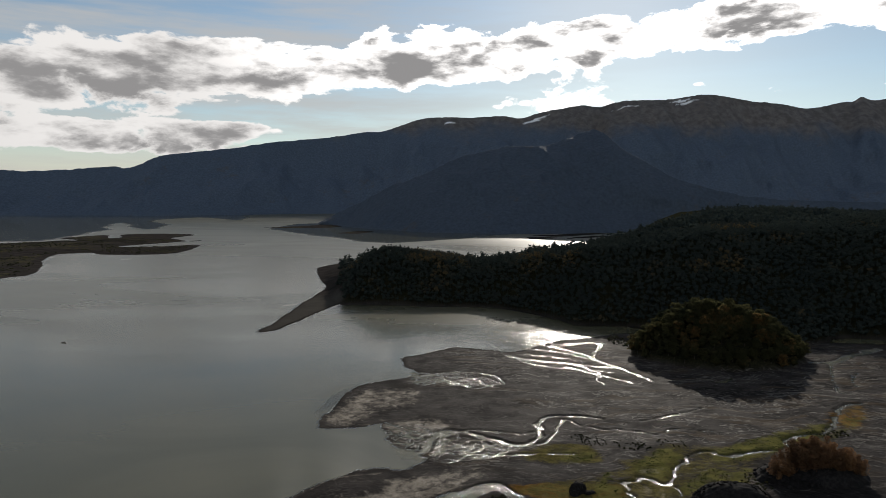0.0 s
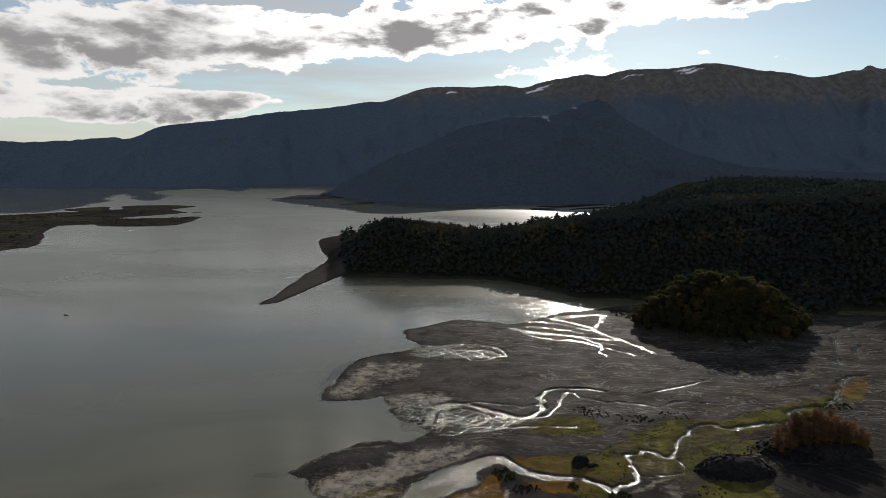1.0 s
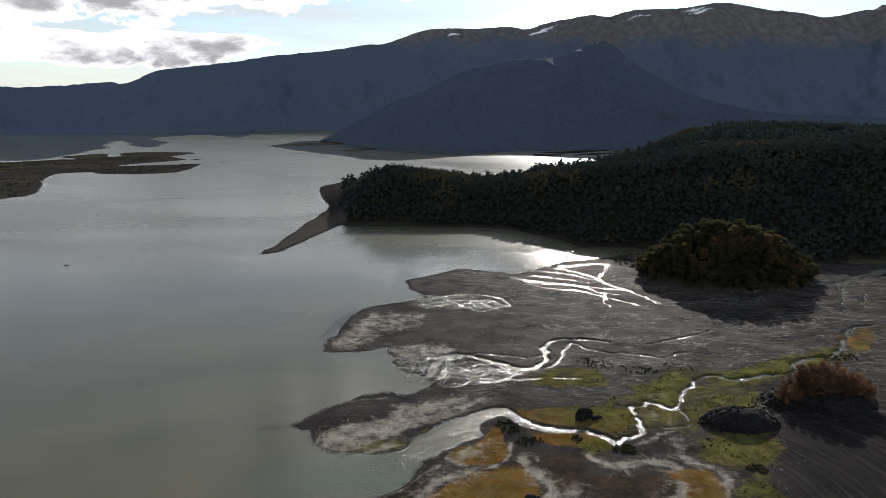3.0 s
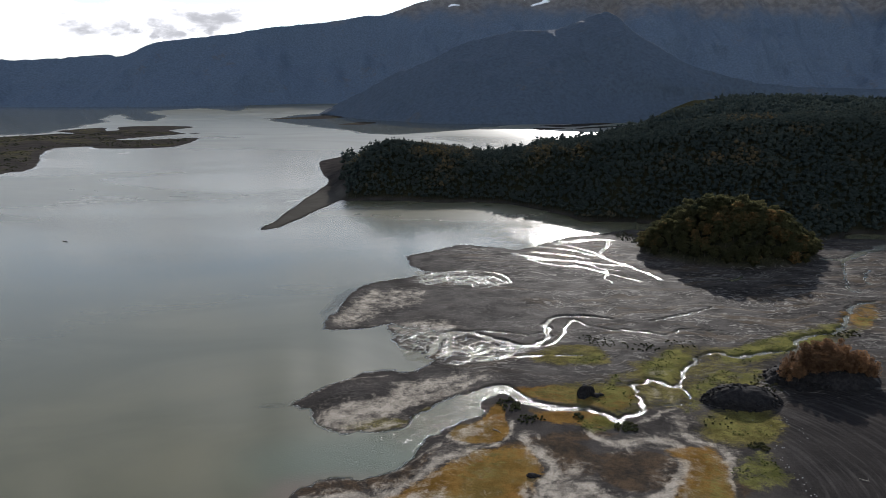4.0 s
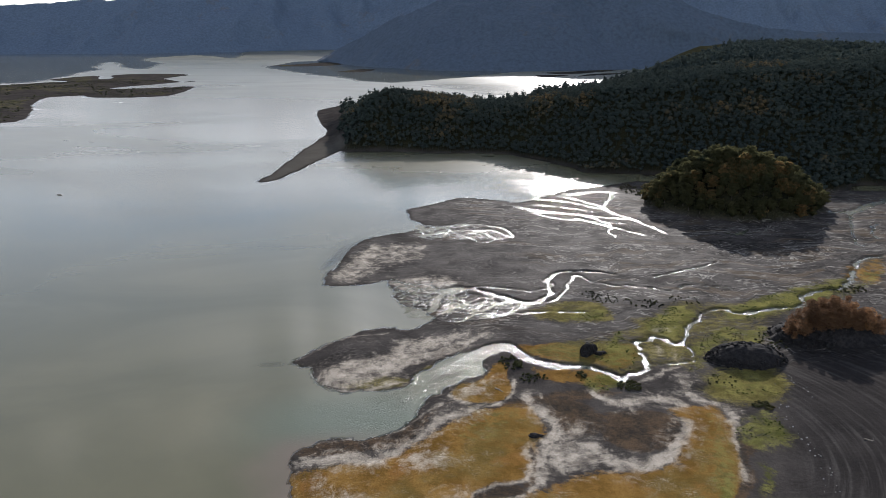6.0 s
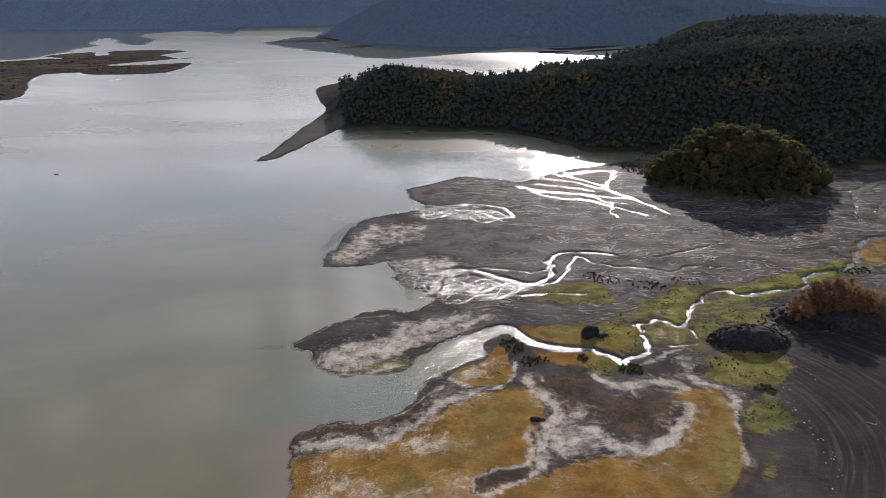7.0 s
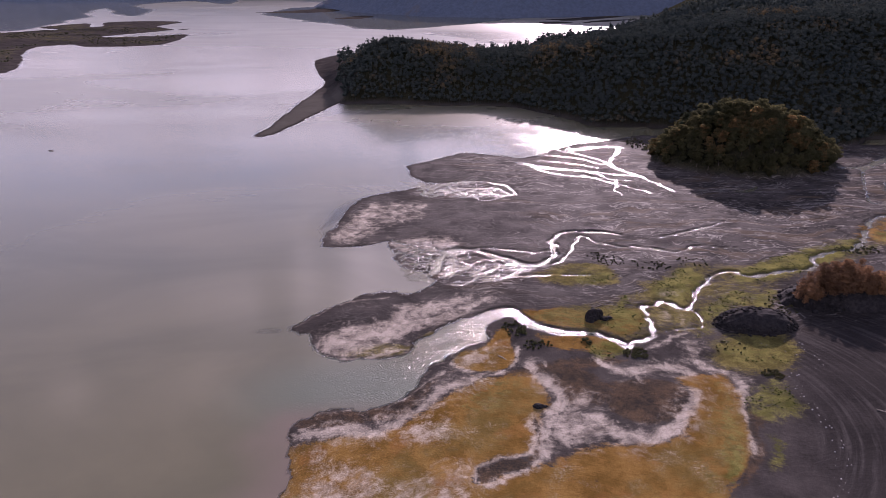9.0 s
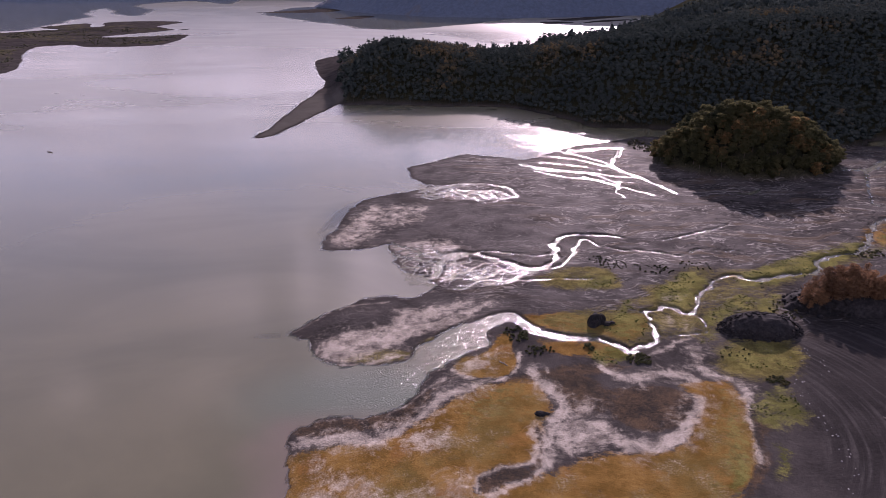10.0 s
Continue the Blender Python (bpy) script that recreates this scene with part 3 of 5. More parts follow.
cover("olive", 4, 0.8,
      (66, 236), (86, 248), (95, 248), (86, 227), (78, 210), (64, 208), (64, 222))
cover("olive", 8, 0.5,
      (0, 178), (8, 180), (16, 180), (20, 172), (14, 162), (3, 162))
cover("olive", 6, 0.5,
      (71, 178), (77, 172), (70, 153), (63, 141), (52, 134), (60, 153))
cover("moss", 3, 0.85,
      (71, 232), (81, 247), (90, 253), (92, 244), (83, 227), (74, 219), (70, 223))
cover("moss", 3, 0.85,
      (102, 246), (125, 261), (148, 272), (169, 280), (166, 272), (144, 261), (138, 251), (119, 243), (102, 236))
cover("moss", 3, 0.8,
      (83, 220), (97, 232), (106, 228), (93, 218), (82, 205), (75, 200), (78, 209))
cover("moss", 3, 0.6,
      (46, 209), (61, 218), (60, 205), (54, 200))
cover("moss", 3, 0.55,
      (77, 196), (89, 202), (100, 198), (100, 190), (95, 185), (80, 185))
cover("moss", 3, 0.6,
      (142, 256), (164, 268), (177, 284), (189, 290), (185, 281), (159, 261))
cover("moss", 2.5, 1,
      (106, 244), (118, 253), (136, 262), (150, 269), (168, 278), (161, 268), (141, 255), (128, 246), (113, 239),
      (103, 238))
cover("moss", 2.5, 0.75,
      (101, 227), (112, 234), (112, 227), (103, 215), (97, 214))
cover("moss", 3, 0.9,
      (70, 236), (83, 244), (85, 236), (78, 222), (69, 227))
cover("moss", 3, 0.85,
      (79, 174), (89, 178), (90, 166), (85, 161), (77, 160), (76, 166))
cover("moss", 2, 0.7,
      (76, 155), (78, 154), (75, 145), (71, 143))
cover("moss", 4, 0.46,
      (69, 162), (75, 166), (70, 153), (64, 143), (56, 134), (58, 141), (64, 151))
cover("moss", 1.5, 0.8,
      (39, 196), (49, 198), (53, 193), (45, 188), (40, 190))
cover("moss", 4, 0.45,
      (81, 196), (98, 196), (99, 188), (84, 184))
cover("moss", 2, 0.8,
      (54, 222), (60, 229), (59, 216), (50, 210))
cover("moss", 2, 0.8,
      (48, 248), (60, 246), (54, 238), (44, 238))
cover("moss", 3, 0.85,
      (79, 214), (91, 227), (100, 229), (94, 220), (80, 207))
cover("salt", 6, 0.52,
      (-50, 275), (-49, 294), (-42, 318), (-27, 328), (-10, 323), (-15, 304), (-29, 294), (-37, 274))
cover("salt", 4, 0.5,
      (72, 232), (78, 232), (73, 223), (69, 221))
cover("salt", 3, 0.85,
      (-41, 201), (-36, 206), (-22, 210), (-11, 214), (-7, 210), (-18, 201), (-24, 196), (-25, 191), (-32, 189),
      (-38, 193))
cover("salt", 3, 0.75,
      (-19, 220), (-4, 226), (8, 229), (0, 218), (-14, 210), (-20, 208))
cover("salt", 3, 0.8,
      (-49, 294), (-42, 316), (-38, 325), (-32, 320), (-37, 294), (-42, 279), (-50, 279))
cover("salt", 3, 0.75,
      (-26, 279), (-2, 281), (1, 270), (-18, 264))
cover("ochre", 2.5, 1,
      (-37.4, 149.6), (-27.7, 152.8), (-16.8, 154.6), (-11.5, 160), (-1.5, 169.9), (4.8, 176.6), (8, 177.5),
      (16.1, 180.3), (21.1, 182.4), (23, 177.5), (24.5, 169.5), (21.8, 164.4), (19, 153), (17.8, 149.8),
      (13.2, 146.8), (7.8, 144.8), (4.4, 140.9), (3.6, 137), (2.6, 124.3), (-58, 128), (-54, 150))
cover("ochre", 2.5, 1,
      (24.2, 144.8), (32.4, 149.9), (39.4, 150.9), (47.7, 151.4), (54.1, 154.2), (58.4, 159.8), (62.3, 167),
      (63.6, 173.5), (62.6, 178.5), (68.8, 180.5), (74.7, 179.1), (75.9, 172.2), (75, 164.6), (72.9, 157.6),
      (68.8, 149), (64.7, 143), (58.4, 134.9), (49.2, 124.5), (3.2, 124.3), (4.8, 136.4), (12.6, 139.5),
      (18.7, 142.9))
cover("ochre", 1.5, 1,
      (0.7, 187.8), (2.7, 192.5), (8.8, 195.9), (13.2, 203.9), (17.4, 206.1), (18, 195.9), (18.2, 189.4),
      (14.8, 183.9), (9.8, 182.1), (3.4, 183.8))
cover("ochre", 2, 0.9,
      (23.1, 217.3), (38.7, 219.8), (46.9, 213.3), (57.8, 219.8), (62.5, 217.4), (61.5, 210.3), (54.5, 200.8),
      (45.2, 205), (36.5, 206.9), (28, 211))
cover("ochre", 2, 0.75,
      (26.9, 202.1), (44.2, 200.1), (50.7, 194.3), (47.4, 191), (37.5, 192.6), (27.8, 195.9))
cover("ochre", 2, 0.6,
      (24.9, 180.4), (34.2, 183.3), (38.2, 179), (34, 173.4), (28.8, 174.2))
cover("ochre", 2, 0.55,
      (42.7, 170.8), (48.1, 174.3), (47.7, 167), (42.8, 162.1))
cover("mud", 1.5, 1,
      (39.5, 167), (42.5, 173.5), (46.4, 176.7), (52.3, 178.4), (59.8, 177.1), (62, 172.7), (60.6, 167.5),
      (56.5, 161.7), (49.8, 158.6), (44.5, 160.2), (40.2, 163.3))
cover("mud", 1.8, 0.85,
      (25.5, 180.9), (34.4, 184.5), (41.2, 178.1), (45.9, 176.7), (39.8, 167.5), (31, 164.9), (28.2, 170.5))
cover("mud", 0.8, 1,
      (5.6, 139.1), (6, 141.5), (10.1, 143.6), (12.4, 145.2), (15.1, 145.6), (17.5, 143.6), (15.9, 141.4),
      (12.7, 140.6), (9.9, 138.1), (6.7, 137.3))
cover("mud", 0.5, 1,
      (19.6, 160.8), (20.6, 160.8), (19.2, 147.8), (17.5, 145.2), (16.9, 146.4), (18.5, 149.8))
cover("mud", 2, 0.7,
      (11.3, 180.3), (23.1, 185.7), (42, 189.4), (51.4, 187), (39.1, 183.3), (24.2, 180.9), (16, 179.2))
cover("mud", 1.5, 0.9,
      (-40.8, 159), (-29.4, 163.8), (-14.9, 167.3), (-9.2, 174.1), (0.1, 182.6), (-1.5, 180.3), (-9, 167.3),
      (-14.5, 160.7), (-28.4, 157.7), (-38.3, 157.2))
cover("salt", 1.6, 0.9,
      (-38.1, 156.1), (-28.6, 158.4), (-22.9, 159.1), (-19.1, 156.8), (-15.8, 159.5), (-8.9, 166.3), (-1.5, 177.4),
      (8.1, 179.7), (7.2, 176.9), (0.1, 173.3), (-7.4, 164.3), (-14.1, 156.1), (-19.4, 152.8), (-27.7, 152.8),
      (-35.2, 152.4))
cover("salt", 1.5, 0.6,
      (-10.7, 158.4), (-2.9, 159.6), (-1.4, 152.9), (-8.3, 151.8), (-14, 153.9))
cover("salt", 2.5, 0.62,
      (-31.3, 142.7), (-21.1, 144.3), (-15.2, 137.2), (-21.6, 128.8), (-32.1, 133.7))
cover("salt", 3, 0.55,
      (-12.9, 139), (3.8, 144.4), (4.2, 135.6), (-5, 128.9), (-13.6, 132.1))
cover("salt", 2, 0.75,
      (23.7, 163.2), (29.5, 164.9), (34.6, 160.9), (36, 154.1), (28.4, 149.9), (23.8, 150.9))
cover("salt", 1.5, 0.8,
      (-40.3, 199.8), (-35.9, 205.6), (-28.9, 207.8), (-18.1, 209.4), (-7.1, 213.2), (0.4, 218.9), (10.3, 226.5),
      (14.7, 227.9), (8, 219.3), (0.3, 210.2), (-8.8, 205.6), (-14.8, 202), (-25.2, 191.8), (-33.3, 189.2),
      (-38.1, 192.4))
cover("salt", 1, 0.75,
      (2.7, 188.7), (6.1, 192.6), (8.9, 190.9), (8.4, 186.9), (4.2, 185))
cover("salt", 1.2, 0.6,
      (70.6, 198.7), (74.3, 200.1), (72.6, 191.1), (69.4, 185.8), (67.6, 188.9))
cover("salt", 1.2, 0.5,
      (68.2, 216.2), (71.1, 218.2), (69.8, 210.3), (67.3, 208))
cover("salt", 1.5, 0.5,
      (74.5, 218.2), (76, 214.2), (72.2, 208))
cover("olive", 1.5, 0.9,
      (-9.8, 195.8), (-1.5, 202.1), (5.9, 211.3), (7.3, 210.2), (0.2, 199.9), (-8.1, 195.2))
cover("olive", 2, 0.7,
      (-33.6, 190.8), (-24, 195.8), (-14.5, 195.8), (-16.5, 188.7), (-28.1, 188))
cover("moss", 1.5, 0.9,
      (58.4, 139.3), (65.1, 149), (68.9, 153.1), (66.5, 146), (61, 138.4))
cover("mud", 1.5, 0.8,
      (76, 163.4), (78.1, 161), (74.4, 153.2), (68.4, 144), (61.8, 135.8), (62.7, 139.3), (69.3, 149), (72.5, 155.3))

SALT_LINES = []


def salt_line(width, amount, *course):
    SALT_LINES.append((list(course), width, amount))


salt_line(3.2, 0.9, (64.1, 172.7), (61, 165.8), (56.4, 159.3), (50.8, 154.8), (45.5, 153.1), (40.8, 153.9))
salt_line(4, 0.75, (40.8, 153.9), (38.1, 157), (35.9, 160.2), (30.4, 161.6), (29.5, 164.9), (33.7, 167.4))
salt_line(1.6, 0.85, (42.5, 187.9), (45.6, 183.3), (50, 180.4), (50.2, 177.6))
salt_line(3, 0.8, (48.1, 180.4), (57.1, 184), (63.4, 183.4), (66.6, 181.1))
salt_line(2.6, 0.65, (69.3, 186.4), (72.6, 181.9), (77.8, 179.1), (76.9, 171.7))
salt_line(1, 0.75, (76.9, 171.7), (75.2, 164.1), (72.3, 155.3), (69.4, 148.6))
salt_line(2.6, 0.85, (22.3, 185.7), (25, 177.5), (28.2, 170.8), (27.7, 167.4), (23.8, 163.9))
salt_line(1.5, 0.8, (23.8, 163.9), (22, 155.2), (21.4, 146.8))
salt_line(1, 0.95, (19, 160.1), (18.6, 153), (16.6, 147.6), (13.2, 146.4), (9.3, 144.4), (5.7, 142.5), (4.9, 139.5), (6.1, 136.6), (10.5, 137.7), (16.7, 141.9))
salt_line(1.2, 0.8, (21.3, 160.8), (19.6, 146.8), (18.1, 143.3))
salt_line(0.9, 0.9, (0.2, 186.8), (4.2, 182), (9.7, 180.3), (14.7, 182.7), (18.1, 187.8), (20.1, 195.9))
salt_line(0.8, 0.9, (-40, 198.5), (-39.3, 192.4), (-33.1, 188), (-24.9, 188.6), (-14.4, 194.1))
salt_line(0.7, 0.8, (-47.5, 213.9), (-38.4, 222.1), (-23.3, 226.5))
salt_line(0.8, 0.7, (-26.6, 164.8), (-15, 168.1), (-9.2, 174.1), (-1.5, 182.6))
salt_line(1.2, 0.6, (55.8, 191.1), (66.8, 199.4), (72.1, 202.2))
FAR_RIDGE_A = [
    (-2415, 2730, 192), (-2160, 2792, 191), (-1912, 2850, 190), (-1812, 2883, 184), (-1601, 2950, 198),
    (-1447, 2997, 203), (-1378, 3017, 224), (-1285, 3043, 265), (-1051, 3200, 305), (-863, 3320, 345),
    (-768, 3400, 363), (-583, 3510, 390), (-425, 3565, 423), (-322, 3600, 432), (-140, 3625, 494),
    (-17, 3629, 510), (138, 3635, 509), (323, 3641, 520), (417, 3645, 508), (540, 3649, 543), (665, 3654, 566),
    (758, 3657, 582), (852, 3661, 574), (976, 3665, 606), (1133, 3671, 614), (1259, 3675, 621), (1353, 3679, 637),
    (1463, 3683, 648), (1606, 3688, 628), (1734, 3692, 611)]
FAR_RIDGE_B = [
    (1862, 3697, 603), (1991, 3701, 580), (2087, 3705, 587), (2214, 3709, 613), (2278, 3712, 620),
    (2324, 3713, 645), (2390, 3716, 627), (2566, 3722, 648), (2888, 3733, 673), (3373, 3750, 725)]
FAR_RIDGE = FAR_RIDGE_A + FAR_RIDGE_B
FAR_FOOT_A = [
    (-2218, 2500), (-1980, 2552), (-1749, 2600), (-1648, 2617), (-1442, 2650), (-1294, 2673), (-1230, 2683),
    (-1144, 2697), (-927, 2811), (-757, 2900), (-675, 2975), (-509, 3050), (-365, 3050), (-273, 3050),
    (-116, 3047), (-12, 3043), (118, 3039), (274, 3033), (352, 3031), (455, 3027), (558, 3024), (636, 3021)]
FAR_FOOT_B = [
    (713, 3019), (815, 3015), (943, 3011), (1045, 3007), (1121, 3005), (1210, 3002), (1324, 2998), (1425, 2994),
    (1526, 2991), (1627, 2987), (1702, 2985), (1802, 2981), (1852, 2980), (1890, 2978), (1940, 2977), (2077, 2972),
    (2324, 2963), (2693, 2950)]
FAR_FOOT = FAR_FOOT_A + FAR_FOOT_B
DIST_RIDGE = [
    (-2536, 4600, 248), (-2457, 4600, 260), (-2358, 4600, 265), (-2280, 4600, 269), (-2221, 4600, 254)]
DIST_FOOT = [
    (-2349, 4250), (-2276, 4250), (-2185, 4250), (-2112, 4250), (-2058, 4250)]
MID_RIDGE = [
    (-440, 2090, -9), (-390, 2077, 6), (-326, 2060, 37), (-232, 2010, 81), (-142, 1960, 124), (-42, 1990, 162),
    (26, 2010, 199), (112, 2028, 224), (200, 2045, 243), (308, 2066, 248), (380, 2080, 269), (456, 2103, 298),
    (479, 2110, 304), (499, 2061, 287), (531, 1980, 237), (602, 1930, 185), (668, 1880, 142), (794, 1870, 107),
    (1003, 1900, 84), (1386, 1980, 77)]
MID_FOOT = [
    (-432, 2060), (-384, 2050), (-306, 1935), (-206, 1787), (-125, 1720), (-35, 1640), (22, 1629), (91, 1614),
    (158, 1600), (242, 1612), (299, 1620), (360, 1644), (378, 1651), (406, 1659), (452, 1673), (531, 1697),
    (612, 1720), (747, 1760), (952, 1805), (1314, 1880)]
SNOW = [(480, 0.94, 60, 0.010, 0.0), (520, 0.95, 50, 0.008, 0.0), (1000, 0.93, 90, 0.006, 3.0), (1300, 0.97, 60, 0.012, 0.0), (1330, 0.94, 80, 0.008, 0.0), (30, 0.93, 40, 0.010, 0.0)]
PLAIN = [(100, 212), (118, 222), (150, 236), (200, 255), (260, 270), (400, 270), (400, 0), (92, 0), (80, 120), (88, 170)]


def threads(start, mouths, count, seed, width):
    """Braided threads of water that fan out from a stream towards its mouths."""
    r = np.random.default_rng(seed)
    a, m0, m1 = np.array(start, float), np.array(mouths[0], float), np.array(mouths[1], float)
    made = []
    for k in range(count):
        e = m0 + (m1 - m0) * ((k + 0.6 * r.random()) / count)
        s = a + (e - a) * 0.35 * r.random()
        n = np.array([-(e - s)[1], (e - s)[0]]) * 0.10
        ph, turns = r.random() * 6.28, 1.0 + 1.6 * r.random()
        u = np.linspace(0, 1, 9)[:, None]
        pts = s + (e - s) * u + n * (np.sin(ph + u * 6.28 * turns) - math.sin(ph) * (1 - u)) * (0.5 + 0.8 * r.random())
        w = width * (0.5 + r.random())
        made.append((pts, (w * 0.5, w, w * 0.8, w * 1.3), 0.30))
    return made


for fan in FANS:
    STREAMS += threads(*fan)


def land(X, Y):
    """Height of the ground and the masks of what covers it."""
    shoal = np.zeros(X.shape)
    wx = X + 5.0 * fbm(X / 14, Y / 9, 4, 1) + 2.6 * fbm(X / 3, Y / 2.0, 3, 5)
    wy = Y + 4.0 * fbm(X / 16, Y / 8, 4, 2) + 2.4 * fbm(X / 3.4, Y / 1.8, 3, 6)
    s = inside_distance(wx, wy, DELTA)
    h = np.where(s > 0, 0.10 + 0.26 * (1 - np.exp(-s / 30)), np.maximum(-0.12 * (1 - np.exp(s / 1.2)) + s * (0.05 + 0.05 * fbm(X / 40, Y / 40, 2, 4)) * (0.22 + 0.78 * smooth(Y, 158, 176)), -7.0))
    k = {}
    # braided flats: runnels that lie along the flow, some below the water level
    bm_ = np.zeros(X.shape)
    for poly, amount in BRAIDS:
        bm_ = np.maximum(bm_, amount * smooth(inside_distance(wx, wy, poly), -4.0, 10.0))
    c, sn = math.cos(radians(10)), math.sin(radians(10))
    u, v = X * c - Y * sn, X * sn + Y * c
    warp = 6 * fbm(u / 30, v / 16, 3, 8)
    run = 1 - 2 * np.abs(fbm(u / 46, (v + warp) / 6.5, 3, 11, 0.55))
    run2 = 1 - 2 * np.abs(fbm(u / 20, (v + warp * 0.6) / 3.0, 2, 17, 0.55))
    cut = smooth(run, 0.92, 0.99) + 0.7 * smooth(run2, 0.94, 0.995)
    h = np.where(s > -2, h - np.clip((bm_ - 0.55) / 0.45, 0, 1) * cut * 0.34, h)
    h = h + np.where(s > 0, 0.10 * fbm(X / 5, Y / 3, 3, 21), 0.0)
    k["braid"] = np.clip(bm_ * 0.9 + smooth(s, 0, 6) * smooth(Y, 195, 225) * (0.16 + 0.5 * smooth(X + 0.25 * (Y - 300), 0, 70)) * (0.55 + 1.6 * np.clip(fbm(X / 40, Y / 22, 3, 19) + 0.2, 0, 1)), 0, 1)
    k["film"] = smooth(bm_, 0.62, 0.95) * smooth(s, 0, 2)
    # streams
    bank = np.zeros(X.shape)
    jx, jy = X + 3.6 * fbm(X / 5, Y / 4, 3, 31, 0.6), Y + 3.6 * fbm(X / 5, Y / 4, 3, 33, 0.6)
    rough_bed = 1 + 1.5 * fbm(X / 5, Y / 3.5, 3, 37)
    for pts, widths, deep in STREAMS:
        line = curve(pts, 4)
        ww = np.interp(np.arange(len(line)), np.linspace(0, len(line) - 1, len(widths)), widths)
        lo, hi = line.min(0) - 14, line.max(0) + 14
        m = (X > lo[0]) & (X < hi[0]) & (Y > lo[1]) & (Y < hi[1])
        thin = deep < 0.34
        d, w = line_distance(X[m] + (jx[m] - X[m]) * (0.2 if thin else 1.0), Y[m] + (jy[m] - Y[m]) * (0.2 if thin else 1.0), line, ww)
        half = w * 0.5 * (1 + 1.5 * fbm(X[m] / 5, Y[m] / 5, 3, 39))
        deep_cut, deep = deep > 0.55, deep * (1.0 if thin else rough_bed[m])
        bed = -deep + (deep + 0.30) * smooth(d, half * 0.45, half * 1.15 + 0.3)
        h[m] = np.where(d < half * 1.15 + 0.3, np.minimum(h[m], bed), h[m])
        if deep_cut:
            lip = smooth(d, half * 1.0, half * 1.15 + 0.7) * (1 - smooth(d, half + 1.5, half + 5.0)) * smooth(Y[m], 186, 192) * (0.35 + 1.3 * np.clip(fbm(X[m] / 7, Y[m] / 7, 2, 47) + 0.25, 0, 1))
            h[m] = np.where(h[m] > 0.02, h[m] + 0.26 * lip, h[m])
        bank[m] = np.maximum(bank[m], 1 - smooth(d, half + 0.3, half + 3.0))
    # cover
    nx, ny = X + 4.5 * fbm(X / 9, Y / 7, 4, 41, 0.6), Y + 3.6 * fbm(X / 9, Y / 7, 4, 43, 0.6)
    for name, shapes in COVER.items():
        f = np.zeros(X.shape)
        for poly, soft, amount in shapes:
            d = inside_distance(nx, ny, poly, reach=60.0)
            f = np.maximum(f, amount * smooth(d, -soft, soft))
            if name == "salt":
                f = np.maximum(f, 0.45 * amount * smooth(d, -8, soft))
        k[name] = f * (smooth(s, -16, -1) * (1 - smooth(Y, 158, 168)) if name == "ochre" else 0) + f * smooth(s, -0.6, 0.4) * (smooth(Y, 158, 168) if name == "ochre" else 1)
    for pts, width, amount in SALT_LINES:
        d, _ = line_distance(nx, ny, curve(pts, 4))
        k["salt"] = np.maximum(k["salt"], np.maximum(amount * (1 - smooth(d, width * 0.25, width)), 0.42 * amount * (1 - smooth(d, width * 0.5, width * 2.8))))
    k["salt"] = np.maximum(k["salt"], np.maximum(0.40 * smooth(s, 0.1, 0.5) * (1 - smooth(s, 0.6, 1.3)) * (Y < 300), 0.40 * smooth(s, 2.0, 4.0) * (1 - smooth(s, 5, 11)) * (Y < 200)))
    # hills
    sp = inside_distance(X + SHORE_WARP * fbm(X / 40, Y / 40, 4, 51), Y + SHORE_WARP * fbm(X / 40, Y / 40, 4, 53), PENINSULA, reach=900.0)
    top = np.interp(X, (-160, -100, 0, 41, 110, 196, 260, 390, 500, 800, 1500), (18, 33, 32, 28, 39, 56, 63, 68, 70, 70, 70))
    face = np.clip(sp / np.interp(X, (-100, 100, 260), (50, 66, 125)), 0, 1)
    hill = top * (0.75 * face + 0.25 * np.sin(face * math.pi / 2)) * (1 + (0.06 + 0.14 * face) * fbm(X / 110, Y / 110, 4, 55)) * (1 - np.interp(X, (180, 330), (0.55, 0.10)) * smooth(Y - np.interp(X, (-150, 0, 100, 200, 300), (645, 645, 642, 632, 605)), 8, 120)) * (1 - 0.12 * smooth(sp, 200, 420))
    h = np.where((bank > 0.8) & (sp < 10), h, np.maximum(h, np.where(sp > 0, 0.4 + hill, np.maximum(sp * 0.08, -7.0))))
    for tx, ty, wx2, wy2, up in TERRACES:
        h = h + up * np.exp(-((X - tx) / wx2) ** 2 - ((Y - ty) / wy2) ** 2) * (sp > 12)
    wood = smooth(sp, -1, 5)
    d = np.hypot((X - KNOLL[0]) / KNOLL[2], (Y - KNOLL[1]) / KNOLL[3]) + 0.25 * fbm(X / 20, Y / 20, 3, 61)
    h = np.maximum(h, KNOLL[4] * (1 - np.maximum(d, 0) ** 2.1) + 0.3 * (d < 1.05))
    wood = np.maximum(wood, 1 - smooth(d, 0.93, 1.03))
    # black sand plain that rises to the lava field
    rise = smooth(inside_distance(X, Y, PLAIN, reach=60.0), 0, 45)
    k["plain"] = smooth(inside_distance(X, Y, PLAIN, reach=60.0), -3, 9)
    h = h + 3.5 * rise + rise * 0.5 * fbm(X / 10, Y / 25, 3, 71)
    # far low islands in the lake
    sf = inside_distance(X + 6 * fbm(X / 20, Y / 20, 4, 81), Y + 6 * fbm(X / 20, Y / 20, 4, 83), FAR_ISLE, reach=300)
    for b in FAR_BARS:
        sf = np.maximum(sf, inside_distance(X + 10 * fbm(X / 40, Y / 40, 3, 81), Y + 12 * fbm(X / 40, Y / 40, 3, 83), b, reach=300))
